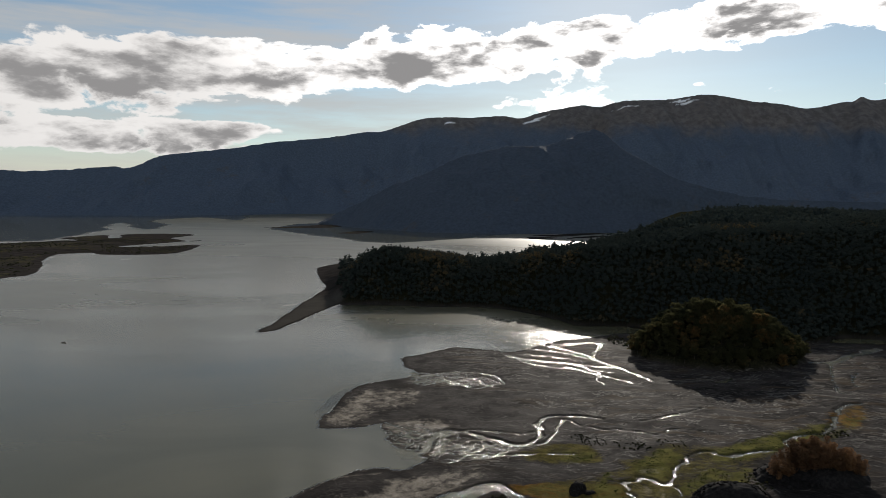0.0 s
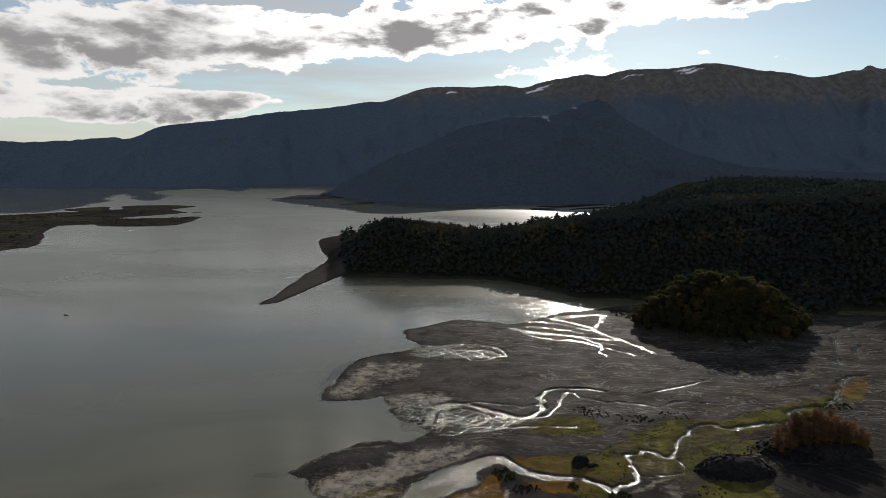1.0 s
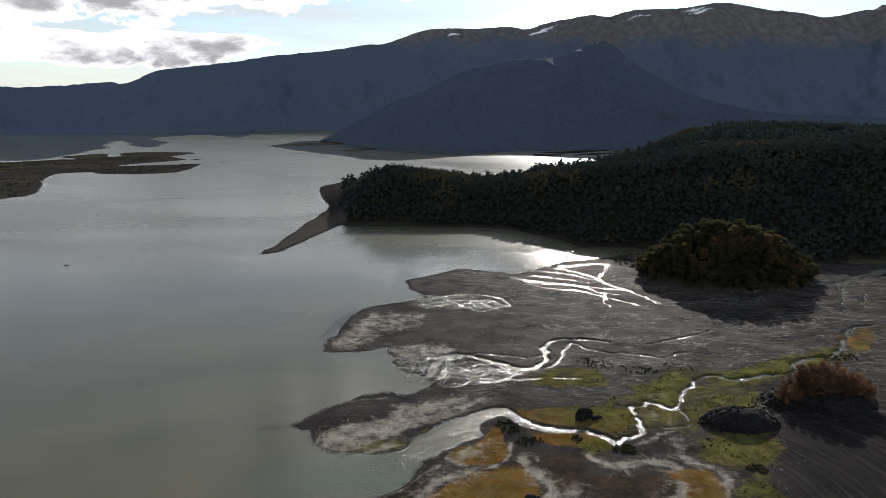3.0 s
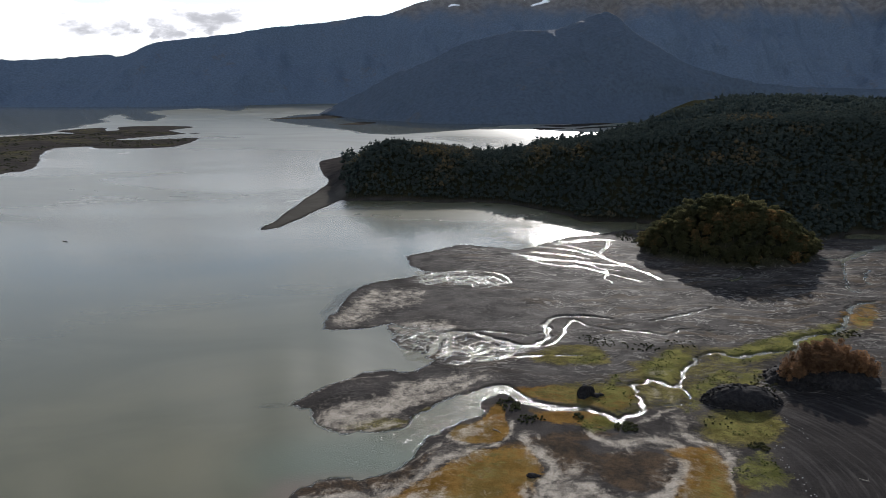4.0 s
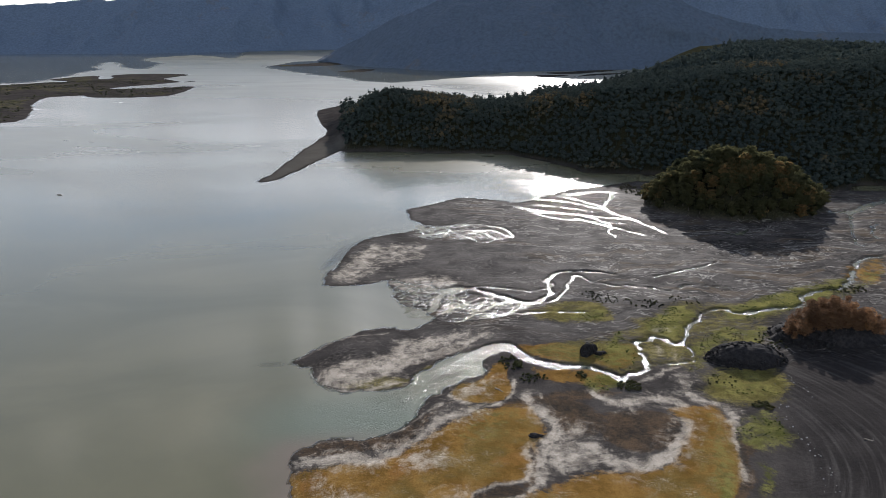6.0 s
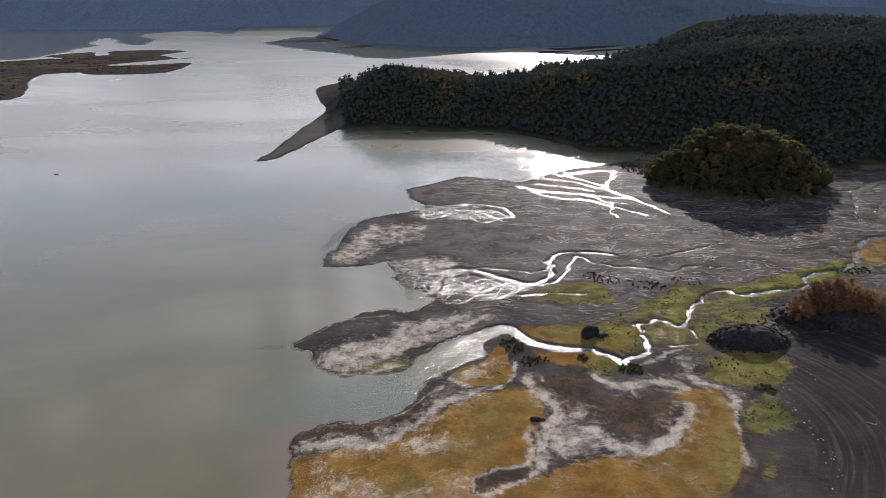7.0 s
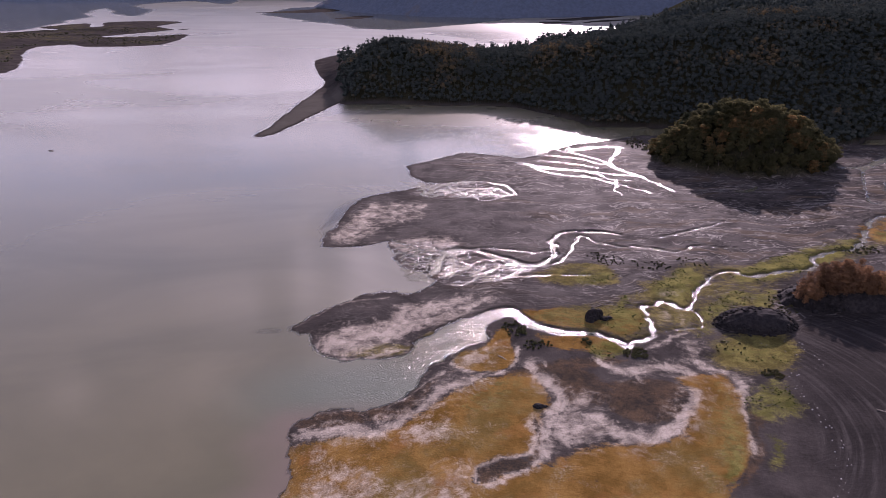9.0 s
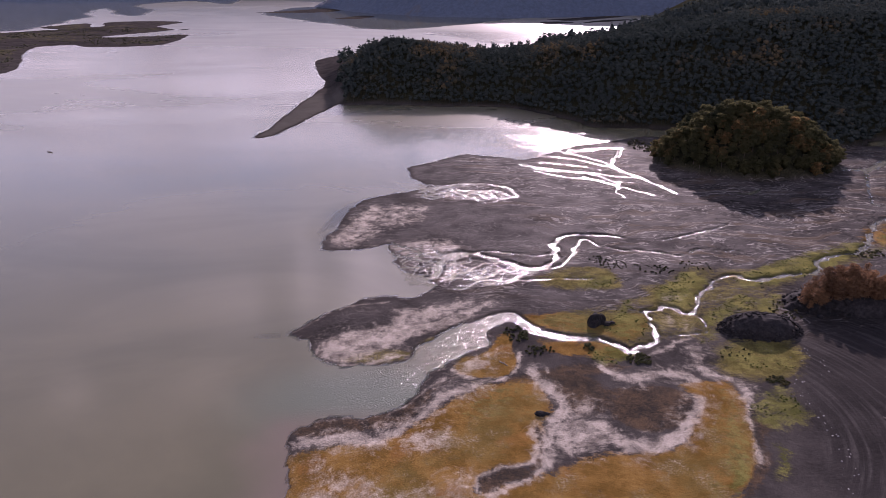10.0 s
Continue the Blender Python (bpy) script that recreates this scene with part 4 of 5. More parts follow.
    h = np.maximum(h, np.where(sf > 0, 0.3 + 2.5 * (1 - np.exp(-sf / 60)) + 1.2 * smooth(sf, 5, 60) * fbm(X / 30, Y / 30, 3, 85), np.maximum(sf * 0.05, -7.0)))
    k["moss"] = np.maximum(k["moss"], 0.42 * smooth(sf, 3, 14) * smooth(fbm(X / 60, Y / 40, 3, 87), -0.12, 0.10))
    ss = inside_distance(X + 3 * fbm(X / 20, Y / 20, 3, 88), Y + 3 * fbm(X / 20, Y / 20, 3, 89), SPIT, reach=200)
    h = np.maximum(h, np.where(ss > 0, 0.1 + 1.4 * (1 - np.exp(-ss / 14)), np.maximum(ss * 0.09, -7.0)))
    for poly in SHOALS:
        sh = smooth(inside_distance(wx, wy, poly, reach=60.0), -6, 8)
        h = np.where(h < -0.03, h + sh * (np.maximum(h, -0.06) - h), h)
        shoal = np.maximum(shoal, sh)
    k["wood"] = np.clip(wood * (1 - 1.2 * smooth(ss, 0, 6)), 0, 1)
    k["damp"] = np.clip(smooth(s, -2, 4) * (1 - wood) * (Y < 560) * (1 - 0.8 * rise) * (0.45 + 0.55 * smooth(Y, 190, 250)), 0, 1) * (1 - 0.85 * np.clip(np.maximum(np.maximum(k["moss"], k["olive"]), k["ochre"]), 0, 1))
    k["silt"] = (Y < 430) * smooth(Y, 156, 176) * smooth(-h, 0.04, 0.16) * (1 - shoal) * smooth(fbm(X / 45, Y / 45, 3, 93), -0.22, -0.08)
    k["wet"] = np.clip(np.maximum(1 - smooth(h, 0.03, 0.16), bank * 0.4), 0, 1) * (1 - wood) * (Y < 560)
    k["silt"] = np.maximum(k["silt"], 0.45 * smooth(ss, 0.2, 3) * (h < 6) * (1 - smooth(Y, 600, 660)))
    return h, k


def steps(*spans):
    """A row of places whose spacing changes smoothly within each span: start, end, first step, last step."""
    out = [spans[0][0]]
    for a, b, s0, s1 in spans:
        n = max(2, int(round((b - a) / ((s0 - s1) / math.log(s0 / s1) if abs(s0 - s1) > 1e-6 else s0))))
        t = np.arange(1, n + 1) / n
        e = a + (b - a) * ((s1 / s0) ** t - 1) / (s1 / s0 - 1) if abs(s0 - s1) > 1e-6 else a + (b - a) * t
        out += list(e)
    return np.array(out)


def sheet(name, xs, ys, H, attrs, mat):
    X, Y = np.meshgrid(xs, ys)
    co = np.stack([X, Y, H], -1).reshape(-1, 3).astype(np.float32)
    nx, ny = len(xs), len(ys)
    i = (np.arange(ny - 1)[:, None] * nx + np.arange(nx - 1)[None]).ravel()
    quads = np.stack([i, i + 1, i + nx + 1, i + nx], -1).astype(np.int32)
    return raw_mesh(name, co, quads, attrs, mat)


def raw_mesh(name, co, faces, attrs, mat, shade=True, mat_index=None):
    me = bpy.data.meshes.new(name)
    n = faces.shape[1]
    me.vertices.add(len(co))
    me.vertices.foreach_set("co", np.ascontiguousarray(co, np.float32).ravel())
    me.loops.add(faces.size)
    me.loops.foreach_set("vertex_index", np.ascontiguousarray(faces, np.int32).ravel())
    me.polygons.add(len(faces))
    me.polygons.foreach_set("loop_start", np.arange(0, faces.size, n, dtype=np.int32))
    me.polygons.foreach_set("loop_total", np.full(len(faces), n, np.int32))
    me.polygons.foreach_set("use_smooth", np.full(len(faces), shade))
    for mm in (mat if isinstance(mat, (list, tuple)) else [mat]):
        me.materials.append(mm)
    if mat_index is not None:
        me.polygons.foreach_set("material_index", np.ascontiguousarray(mat_index, np.int32))
    me.update(calc_edges=True)
    for k, v in attrs.items():
        me.attributes.new(k, "FLOAT", "POINT").data.foreach_set("value", np.ascontiguousarray(v, np.float32).ravel())
    return me


# ---------------------------------------------------------------- ground, lake
gx = steps((-4900, -900, 160, 30), (-900, -420, 7, 6), (-420, -110, 8, 1.4), (-110, -62, 1.1, 0.8), (-62, 130, 0.74, 0.74), (130, 300, 0.85, 2.4), (300, 1300, 2.6, 26), (1300, 4900, 24, 180))
gy = steps((-900, 90, 90, 4), (90, 130, 3, 0.7), (130, 300, 0.70, 1.1), (300, 520, 1.0, 2.6), (520, 900, 3, 8), (900, 1700, 7, 13), (1700, 4950, 18, 130))
GX, GY = np.meshgrid(gx, gy)
GH, masks = land(GX, GY)
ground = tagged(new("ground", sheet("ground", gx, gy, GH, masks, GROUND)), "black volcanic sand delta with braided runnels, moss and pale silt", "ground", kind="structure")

wx_ = steps((-4900, -1000, 200, 20), (-1000, -300, 12, 9), (-300, -80, 9, 2.5), (-80, 200, 1.3, 1.3), (200, 900, 2, 50), (900, 4900, 40, 250))
wy_ = steps((-900, 90, 100, 6), (90, 130, 4, 1.2), (130, 480, 1.3, 3.0), (480, 1500, 8, 17), (1500, 2600, 18, 36), (2600, 4950, 40, 200))
WXX, WYY = np.meshgrid(wx_, wy_)


def sample(xs, ys, field, X, Y):
    i = np.clip(np.searchsorted(xs, X) - 1, 0, len(xs) - 2)
    j = np.clip(np.searchsorted(ys, Y) - 1, 0, len(ys) - 2)
    fx, fy = (X - xs[i]) / (xs[i + 1] - xs[i]), (Y - ys[j]) / (ys[j + 1] - ys[j])
    return (field[j, i] * (1 - fx) + field[j, i + 1] * fx) * (1 - fy) + (field[j + 1, i] * (1 - fx) + field[j + 1, i + 1] * fx) * fy


def height(x, y):
    return float(sample(gx, gy, GH, np.array([x]), np.array([y]))[0])


WD = -sample(gx, gy, GH, WXX, WYY)
est, estw = line_distance(WXX, WYY, ESTUARY, np.linspace(8, 22, len(ESTUARY)))
ripple = (1 - smooth(est, estw * 0.4, estw)) * (0.20 + 0.80 * smooth(WXX + 0.4 * (WYY - 190), -60, -2))
for pts, widths, deep in STREAMS:
    line = curve(pts, 3)
    lo, hi = line.min(0) - 12, line.max(0) + 12
    m = (WXX > lo[0]) & (WXX < hi[0]) & (WYY > lo[1]) & (WYY < hi[1])
    d, w = line_distance(WXX[m], WYY[m], line, np.interp(np.arange(len(line)), np.linspace(0, len(line) - 1, len(widths)), widths))
    ripple[m] = np.maximum(ripple[m], 1 - smooth(d, w * 0.5 + 0.5, w * 0.5 + 2.5))
for poly, amount in BRAIDS:
    ripple = np.maximum(ripple, 0.9 * smooth(inside_distance(WXX, WYY, poly, reach=30.0), -2, 3))
bay = 1 - smooth(np.hypot((WXX - BAY[0]) / BAY[2], (WYY - BAY[1]) / BAY[3]) + 1.1 * fbm(WXX / 30, WYY / 14, 4, 27), 0.0, 1.25)
ripple = np.maximum(ripple, 0.65 * bay) * smooth(700 - WYY, 0, 200)
teal = (1 - smooth(np.hypot((WXX - TEAL[0]) / TEAL[2], (WYY - TEAL[1]) / TEAL[3]), 0.2, 1.0)) * 0.6
calm = np.zeros(WXX.shape)
for poly in CALM:
    calm = np.maximum(calm, smooth(inside_distance(WXX + 40 * fbm(WXX / 160, WYY / 60, 3, 57), WYY + 60 * fbm(WXX / 160, WYY / 90, 3, 58), poly, reach=300.0), -18, 18))
# slack water over the northern shoal
for poly in SHOALS[:1]:
    calm = np.maximum(calm, smooth(inside_distance(WXX + 8 * fbm(WXX / 14, WYY / 9, 3, 1), WYY + 6 * fbm(WXX / 14, WYY / 9, 3, 2), poly, reach=60.0), -5, 5))
brown = (1 - smooth(WYY, 158, 172)) * smooth(inside_distance(WXX + 10 * fbm(WXX / 9, WYY / 12, 3, 63), WYY, DELTA, reach=60.0), -15, -1)
lake = tagged(new("lake", sheet("lake", wx_, wy_, np.zeros(WXX.shape), {"depth": np.clip(WD / (0.12 - 0.05 * brown), 0, 1), "brown": brown, "ripple": ripple, "teal": teal, "calm": calm}, WATER)),
              "calm grey-green turbid lake water reflecting the clouds", "lake", kind="structure")

# ---------------------------------------------------------------- mountains


def mountain(name, foot, ridge, mat, label, rough=1.0, rows=90, cols=420, seed=0, snow=()):
    """A slope from its foot line up to its ridge line, with spurs, gullies and a back."""
    f, r = curve(foot, 8), curve(ridge, 8)
    t = np.linspace(0, 1, cols)

    def even(c):
        at = np.linspace(0, 1, len(c))
        return np.stack([np.interp(t, at, c[:, k]) for k in range(c.shape[1])], -1)

    f, r = even(f), even(r)
    v = np.concatenate([np.linspace(0, 0.98, rows), (0.99, 0.996, 1.0, 1.002, 1.01), np.linspace(1.04, 1.4, 6)])[:, None]
    X = f[:, 0] + (r[:, 0] - f[:, 0]) * v
    Y = f[:, 1] + (r[:, 1] - f[:, 1]) * v
    up = np.where(v <= 1, 0.85 * v + 0.15 * v ** 2.0, 1 - (v - 1) * 2.6)
    Z = -4 + (r[:, 2] + 4) * up
    free = np.clip(4 * v * (1 - v), 0, 1) ** 1.0
    spur = 1 - np.abs(2 * fbm(X / 330, Y / 700, 4, 91 + seed)) * 2
    tall = r[:, 2]
    Z = Z + rough * tall * free * (0.30 * (spur - 0.55) + 0.13 * fbm(X / 120, Y / 160, 4, 95 + seed))
    vc = np.minimum(v, 1.0)
    XC, YC = f[:, 0] + (r[:, 0] - f[:, 0]) * vc, f[:, 1] + (r[:, 1] - f[:, 1]) * vc
    Z = Z + rough * 13 * fbm(XC / 34, YC / 60, 5, 99 + seed, 0.6) * np.clip(v * 6, 0, 1)
    Y = Y + 60 * fbm(X / 150, Z / 90, 3, 97 + seed) * free ** 1.8
    co = np.stack([X, Y, Z], -1).reshape(-1, 3)
    S = np.zeros(X.shape)
    for sx, sv, wx, wv, tilt in snow:
        xx = (X - sx) - tilt * (v - sv) * 1000
        S = np.maximum(S, 1 - smooth(np.hypot(xx / wx, (v - sv) / wv) + 0.9 * fbm(X / 12, Z / 8, 3, 103), 0.6, 1.0))
    n, m = X.shape
    i = (np.arange(n - 1)[:, None] * m + np.arange(m - 1)[None]).ravel()
    quads = np.stack([i, i + 1, i + m + 1, i + m], -1)
    return tagged(new(name, raw_mesh(name, co, quads, {"snow": S}, mat)), label, "mountain", kind="structure")


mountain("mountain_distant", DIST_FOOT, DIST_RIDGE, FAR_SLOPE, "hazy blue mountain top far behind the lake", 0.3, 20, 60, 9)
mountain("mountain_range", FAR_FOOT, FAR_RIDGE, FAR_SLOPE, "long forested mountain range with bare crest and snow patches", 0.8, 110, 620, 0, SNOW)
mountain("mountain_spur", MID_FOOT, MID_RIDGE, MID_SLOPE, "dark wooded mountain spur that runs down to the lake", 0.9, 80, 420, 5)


# ---------------------------------------------------------------- builders of plants and rocks


def ball(level):
    bm = bmesh.new()
    bmesh.ops.create_icosphere(bm, subdivisions=level, radius=1.0)
    bm.verts.index_update()
    co = np.array([v.co[:] for v in bm.verts])
    fa = np.array([[v.index for v in f.verts] for f in bm.faces])
    bm.free()
    return co, fa


BALLS = {1: ball(1), 2: ball(2), 3: ball(3)}


def lump(r, centre, size, level=2, uneven=0.25):
    co, fa = BALLS[level]
    n = 1 + uneven * (r.random(len(co)) * 2 - 1)
    return co * n[:, None] * size + centre, fa


def leaves(r, centre, size, count, leaf):
    """Small tufts, each a bent leaf of two triangles, over the surface of a lobe."""
    d = r.normal(size=(count, 3))
    d[:, 2] = np.abs(d[:, 2]) * 0.9 - 0.25
    d /= np.linalg.norm(d, axis=1)[:, None]
    p = centre + d * size * (0.88 + 0.32 * r.random((count, 1)))
    a, b = r.normal(size=(count, 3)), r.normal(size=(count, 3))
    a /= np.linalg.norm(a, axis=1)[:, None]
    b -= a * (a * b).sum(1)[:, None]
    b /= np.linalg.norm(b, axis=1)[:, None]
    s = leaf * (0.6 + 0.8 * r.random((count, 1)))
    v = np.stack([p - a * s, p + b * s * 0.6, p + a * s, p - b * s * 0.6 + d * s * 0.3], 1).reshape(-1, 3)
    i = np.arange(count)[:, None] * 4
    return v, np.vstack([np.hstack([i, i + 1, i + 2]), np.hstack([i, i + 2, i + 3])])


def joined(pieces):
    vs, fs, n = [], [], 0
    for v, f in pieces:
        vs.append(v)
        fs.append(f + n)
        n += len(v)
    return np.vstack(vs), np.vstack(fs)


def broad_crown(r, wide, tall, base, lobes=10, level=2, tufts=30, leaf=0.40, solid=0.84):
    """A spreading crown of uneven lobes with tufts of leaves."""
    pieces = [lump(r, (0, 0, base + tall * 0.45), (wide * 0.33, wide * 0.33, tall * 0.36), level)]
    for k in range(lobes):
        ang = k * 2.4 + r.random() * 0.8
        up = 0.25 + 0.62 * (k / max(1, lobes - 1)) + 0.08 * r.random()
        out = wide * 0.34 * math.sqrt(max(0.05, 1 - (up - 0.25) ** 2 * 1.6)) * (0.6 + 0.5 * r.random())
        c = np.array([math.cos(ang) * out, math.sin(ang) * out, base + tall * up])
        size = np.array([1, 1, 0.78]) * wide * (0.15 + 0.09 * r.random())
        pieces.append(lump(r, c, size * solid, level, 0.32))
        pieces.append(leaves(r, c, size, tufts, leaf))
    return joined(pieces)


def slim_crown(r, wide, tall, base, tiers=9, tufts=84, leaf=0.22):
    """A narrow upright crown, thin at the top, with gaps."""
    pieces = []
    for k in range(tiers):
        up = k / (tiers - 1)
        w = wide * (0.16 + 0.46 * math.sin(math.pi * (0.18 + 0.74 * up))) * (0.7 + 0.6 * r.random())
        c = np.array([(r.random() - 0.5) * wide * 0.25, (r.random() - 0.5) * wide * 0.25, base + tall * up])
        size = np.array([w, w, tall / tiers * 0.75])
        pieces.append(lump(r, c, size * 0.6, 1, 0.4))
        pieces.append(leaves(r, c, size * 1.0, tufts, leaf))
    return joined(pieces)


def limb(a, b, ra, rb, sides=6):
    a, b = np.array(a, float), np.array(b, float)
    d = (b - a) / np.linalg.norm(b - a)
    u = np.cross(d, (0.3, 1, 0.2))
    u /= np.linalg.norm(u)
    w = np.cross(d, u)
    t = np.arange(sides) * 2 * math.pi / sides
    ring = np.cos(t)[:, None] * u + np.sin(t)[:, None] * w
    v = np.vstack([a + ring * ra, b + ring * rb])
    i = np.arange(sides)
    j = (i + 1) % sides
    return v, np.vstack([np.stack([i, j, j + sides], -1), np.stack([i, j + sides, i + sides], -1)])


def trunk_mesh(r, tall, thick, spread):
    top = np.array([(r.random() - 0.5) * 0.6, (r.random() - 0.5) * 0.6, tall])
    mid = top * 0.5 + np.array([(r.random() - 0.5) * 0.5, 0, 0])
    rings = [(np.array([0, 0, -2.0]), thick * 1.25), (np.array([0, 0, 0.5]), thick), (mid, thick * 0.75), (mid * 0.45 + top * 0.55, thick * 0.5), (top, thick * 0.12)]
    t = np.arange(7) * 2 * math.pi / 7
    v = [c + np.array([math.cos(q), math.sin(q), 0]) * w for c, w in rings for q in t]
    f = []
    for k in range(len(rings) - 1):
        for i in range(7):
            j = (i + 1) % 7
            f += [(k * 7 + i, k * 7 + j, k * 7 + 7 + j), (k * 7 + i, k * 7 + 7 + j, k * 7 + 7 + i)]
    for k in range(5):                      # limbs grow out of the stem
        root = (2 + k % 2) * 7 + (k * 3) % 7
        ang = t[(k * 3) % 7]
        out = np.array([math.cos(ang) * spread, math.sin(ang) * spread, tall * (0.16 + 0.1 * r.random())])
        n = len(v)
        for q in (0.0, 2.1, 4.2):
            v.append(v[root] + out * 0.3 + np.array([-math.sin(ang) * math.cos(q), math.cos(ang) * math.cos(q), math.sin(q)]) * thick * 0.3)
        v.append(v[root] + out)
        f += [(root, n, n + 1), (root, n + 1, n + 2), (root, n + 2, n), (n, n + 3, n + 1), (n + 1, n + 3, n + 2), (n + 2, n + 3, n)]
    return np.array(v), np.array(f)


def part(name, mesh, parent, label=""):
    ob = new(name, mesh)
    ob.parent = parent
    if label:
        ob["label"] = label
    return ob


def tree_kind(seed, slim, wide, tall, leaf_mat):
    r = np.random.default_rng(seed)
    stem = 0.22 * tall
    v, f = trunk_mesh(r, tall * 0.7, 0.020 * tall, wide * 0.28)
    trunk = raw_mesh("trunk", v, f, {}, BARK)
    v, f = slim_crown(r, wide, tall - stem * 0.7, stem * 0.7) if slim else broad_crown(r, wide, tall - stem, stem, 11, 1, 54, 0.50, 0.68)
    crown = raw_mesh("crown", v, f, {}, leaf_mat, shade=not slim)
    return trunk, crown


def plant(kinds, k, x, y, scale, turn, name, label, category, group, sink=0.2):
    root = new(name)
    root.matrix_world = Matrix.LocRotScale((x, y, min(height(x + a, y + b) for a, b in ((0, 0), (0.6, 0), (-0.6, 0), (0, 0.6), (0, -0.6))) - sink), Euler((0, 0, turn)), (scale, scale, scale))
    part("trunk", kinds[k][0], root)
    part("crown", kinds[k][1], root)
    return tagged(root, label, category, group)


def scatter(r, inside, box, gap, tries=40000):
    """Places at least a gap apart."""
    got, cells = [], {}
    x0, y0, x1, y1 = box
    for _ in range(tries):
        x, y = x0 + r.random() * (x1 - x0), y0 + r.random() * (y1 - y0)
        if not inside(x, y):
            continue
        c = (int(x // gap), int(y // gap))
        if any(math.hypot(x - a, y - b) < gap for i in (-1, 0, 1) for j in (-1, 0, 1) for a, b in cells.get((c[0] + i, c[1] + j), ())):
            continue
        cells.setdefault(c, []).append((x, y))
        got.append((x, y))
    return got


# ---------------------------------------------------------------- trees of the wooded island
r = np.random.default_rng(11)
BROAD = [tree_kind(20 + k, False, 6.6 + 0.5 * (k % 3), 10.5 + 0.8 * (k % 4), LEAF_KNOLL) for k in range(6)]
for x, y in scatter(r, lambda x, y: math.hypot((x - KNOLL[0]) / (KNOLL[2] * 1.04), (y - KNOLL[1]) / (KNOLL[3] * 1.04)) < 1, (100, 355, 240, 450), 3.9, 14000):
    edge = math.hypot((x - KNOLL[0]) / KNOLL[2], (y - KNOLL[1]) / KNOLL[3])
    if height(x, y) < 0.4:
        continue
    plant(BROAD, int(r.integers(6)), x, y, (0.72 + 0.36 * r.random()) * (1.12 - 0.2 * edge), r.random() * 6.3, "beech_tree",
          "dense southern beech with olive and rusty leaves on the wooded knoll", "tree", "trees on the wooded knoll", 0.3 + 0.9 * edge ** 4)

# ---------------------------------------------------------------- autumn trees on the lava hump
HUMP = (131, 224, 20, 11, 7.0)
r = np.random.default_rng(12)
SLIM = [tree_kind(40 + k, True, 2.9 + 0.4 * (k % 3), 6.4 + 0.8 * (k % 4), LEAF_AUTUMN) for k in range(5)]


def hump_mesh(cx, cy, ax, ay, tall, seed, n=44):
    r = np.random.default_rng(seed)
    a = np.linspace(-1.15, 1.15, n)
    X, Y = np.meshgrid(a, a)
    d = np.hypot(X, Y) * (1 + 0.5 * fbm(X * 1.7 + seed, Y * 1.7, 3, seed))
    Z = tall * np.maximum(0, 1 - d ** 2.2) ** 0.8 + tall * 0.14 * fbm(X * 8, Y * 8, 4, seed + 2, 0.6) * (d < 1) - 0.9 * smooth(d, 0.9, 1.1)
    base = height(cx, cy)
    co = np.stack([X * ax, Y * ay, Z], -1).reshape(-1, 3)
    i = (np.arange(n - 1)[:, None] * n + np.arange(n - 1)[None]).ravel()
    keep = (d.ravel()[i] < 1.12)
    q = np.stack([i, i + 1, i + n + 1, i + n], -1)[keep]
    return co, q, base


def top_of(cx, cy, ax, ay, tall):
    """The height of a hump over its foot, as a rule."""
    return lambda x, y: tall * max(0.0, 1 - math.hypot((x - cx) / ax, (y - cy) / ay) ** 2.2) ** 0.8


def lava_hump(name, cx, cy, ax, ay, tall, stones, size, seed, label, stony=None):
    """A low heap of lava with loose blocks on it."""
    co, q, base = hump_mesh(cx, cy, ax, ay, tall, seed)
    root = new(name)
    root.location = (cx, cy, base - 0.1)
    part("mound", raw_mesh("mound", co, q, {}, LAVA), root)
    r = np.random.default_rng(seed)
    rise, pieces = top_of(0, 0, ax, ay, tall), []
    for _ in range(stones):
        a, d = r.random() * 6.283, math.sqrt(r.random()) * 1.04
        x, y = math.cos(a) * d * ax, math.sin(a) * d * ay
        if stony and not stony(x, y):
            continue
        s = size * (0.35 + r.random() ** 2 * 1.2)
        pieces.append(lump(r, (x, y, rise(x, y) + s * 0.15), np.array((s, s * (0.7 + 0.5 * r.random()), s * 0.75)), 1, 0.3))
    v, f = joined(pieces)
    b = part("rubble", raw_mesh("rubble", v, f, {}, LAVA, shade=False), root, "loose angular lava blocks")
    b["kind"] = "stuff"
    return tagged(root, label, "lava mound")


lava_hump("lava_mound", *HUMP, 520, 0.7, 3, "black lava hump that carries rusty autumn trees", lambda x, y: x < -4 or y > 6)
hump_top = top_of(*HUMP)
for x, y in scatter(r, lambda x, y: math.hypot((x - HUMP[0]) / 16, (y - HUMP[1] + 4) / 8.5) < 1 and x > HUMP[0] - 16 and y > HUMP[1] - 6.0, (106, 206, 150, 232), 1.75, 7000):
    o = plant(SLIM, int(r.integers(5)), x, y, (0.50 + 0.62 * r.random()) * (1.15 - 0.4 * math.hypot((x - HUMP[0]) / 16, (y - HUMP[1] + 4) / 8.5) ** 2), r.random() * 6.3, "autumn_tree",
              "slender rusty-orange autumn tree on the lava hump", "tree", "autumn trees on the lava hump")
    o.location.z += hump_top(x, y) * 0.9
lava_hump("lava_mound", *(95.7, 208.1), 13.0, 7.0, 5.2, 900, 0.42, 5, "oval black lava mound strewn with blocks beside the stream", lambda x, y: y > 1.2 * math.sin(x * 0.7) or x * x / 169 + y * y / 49 > 0.7)


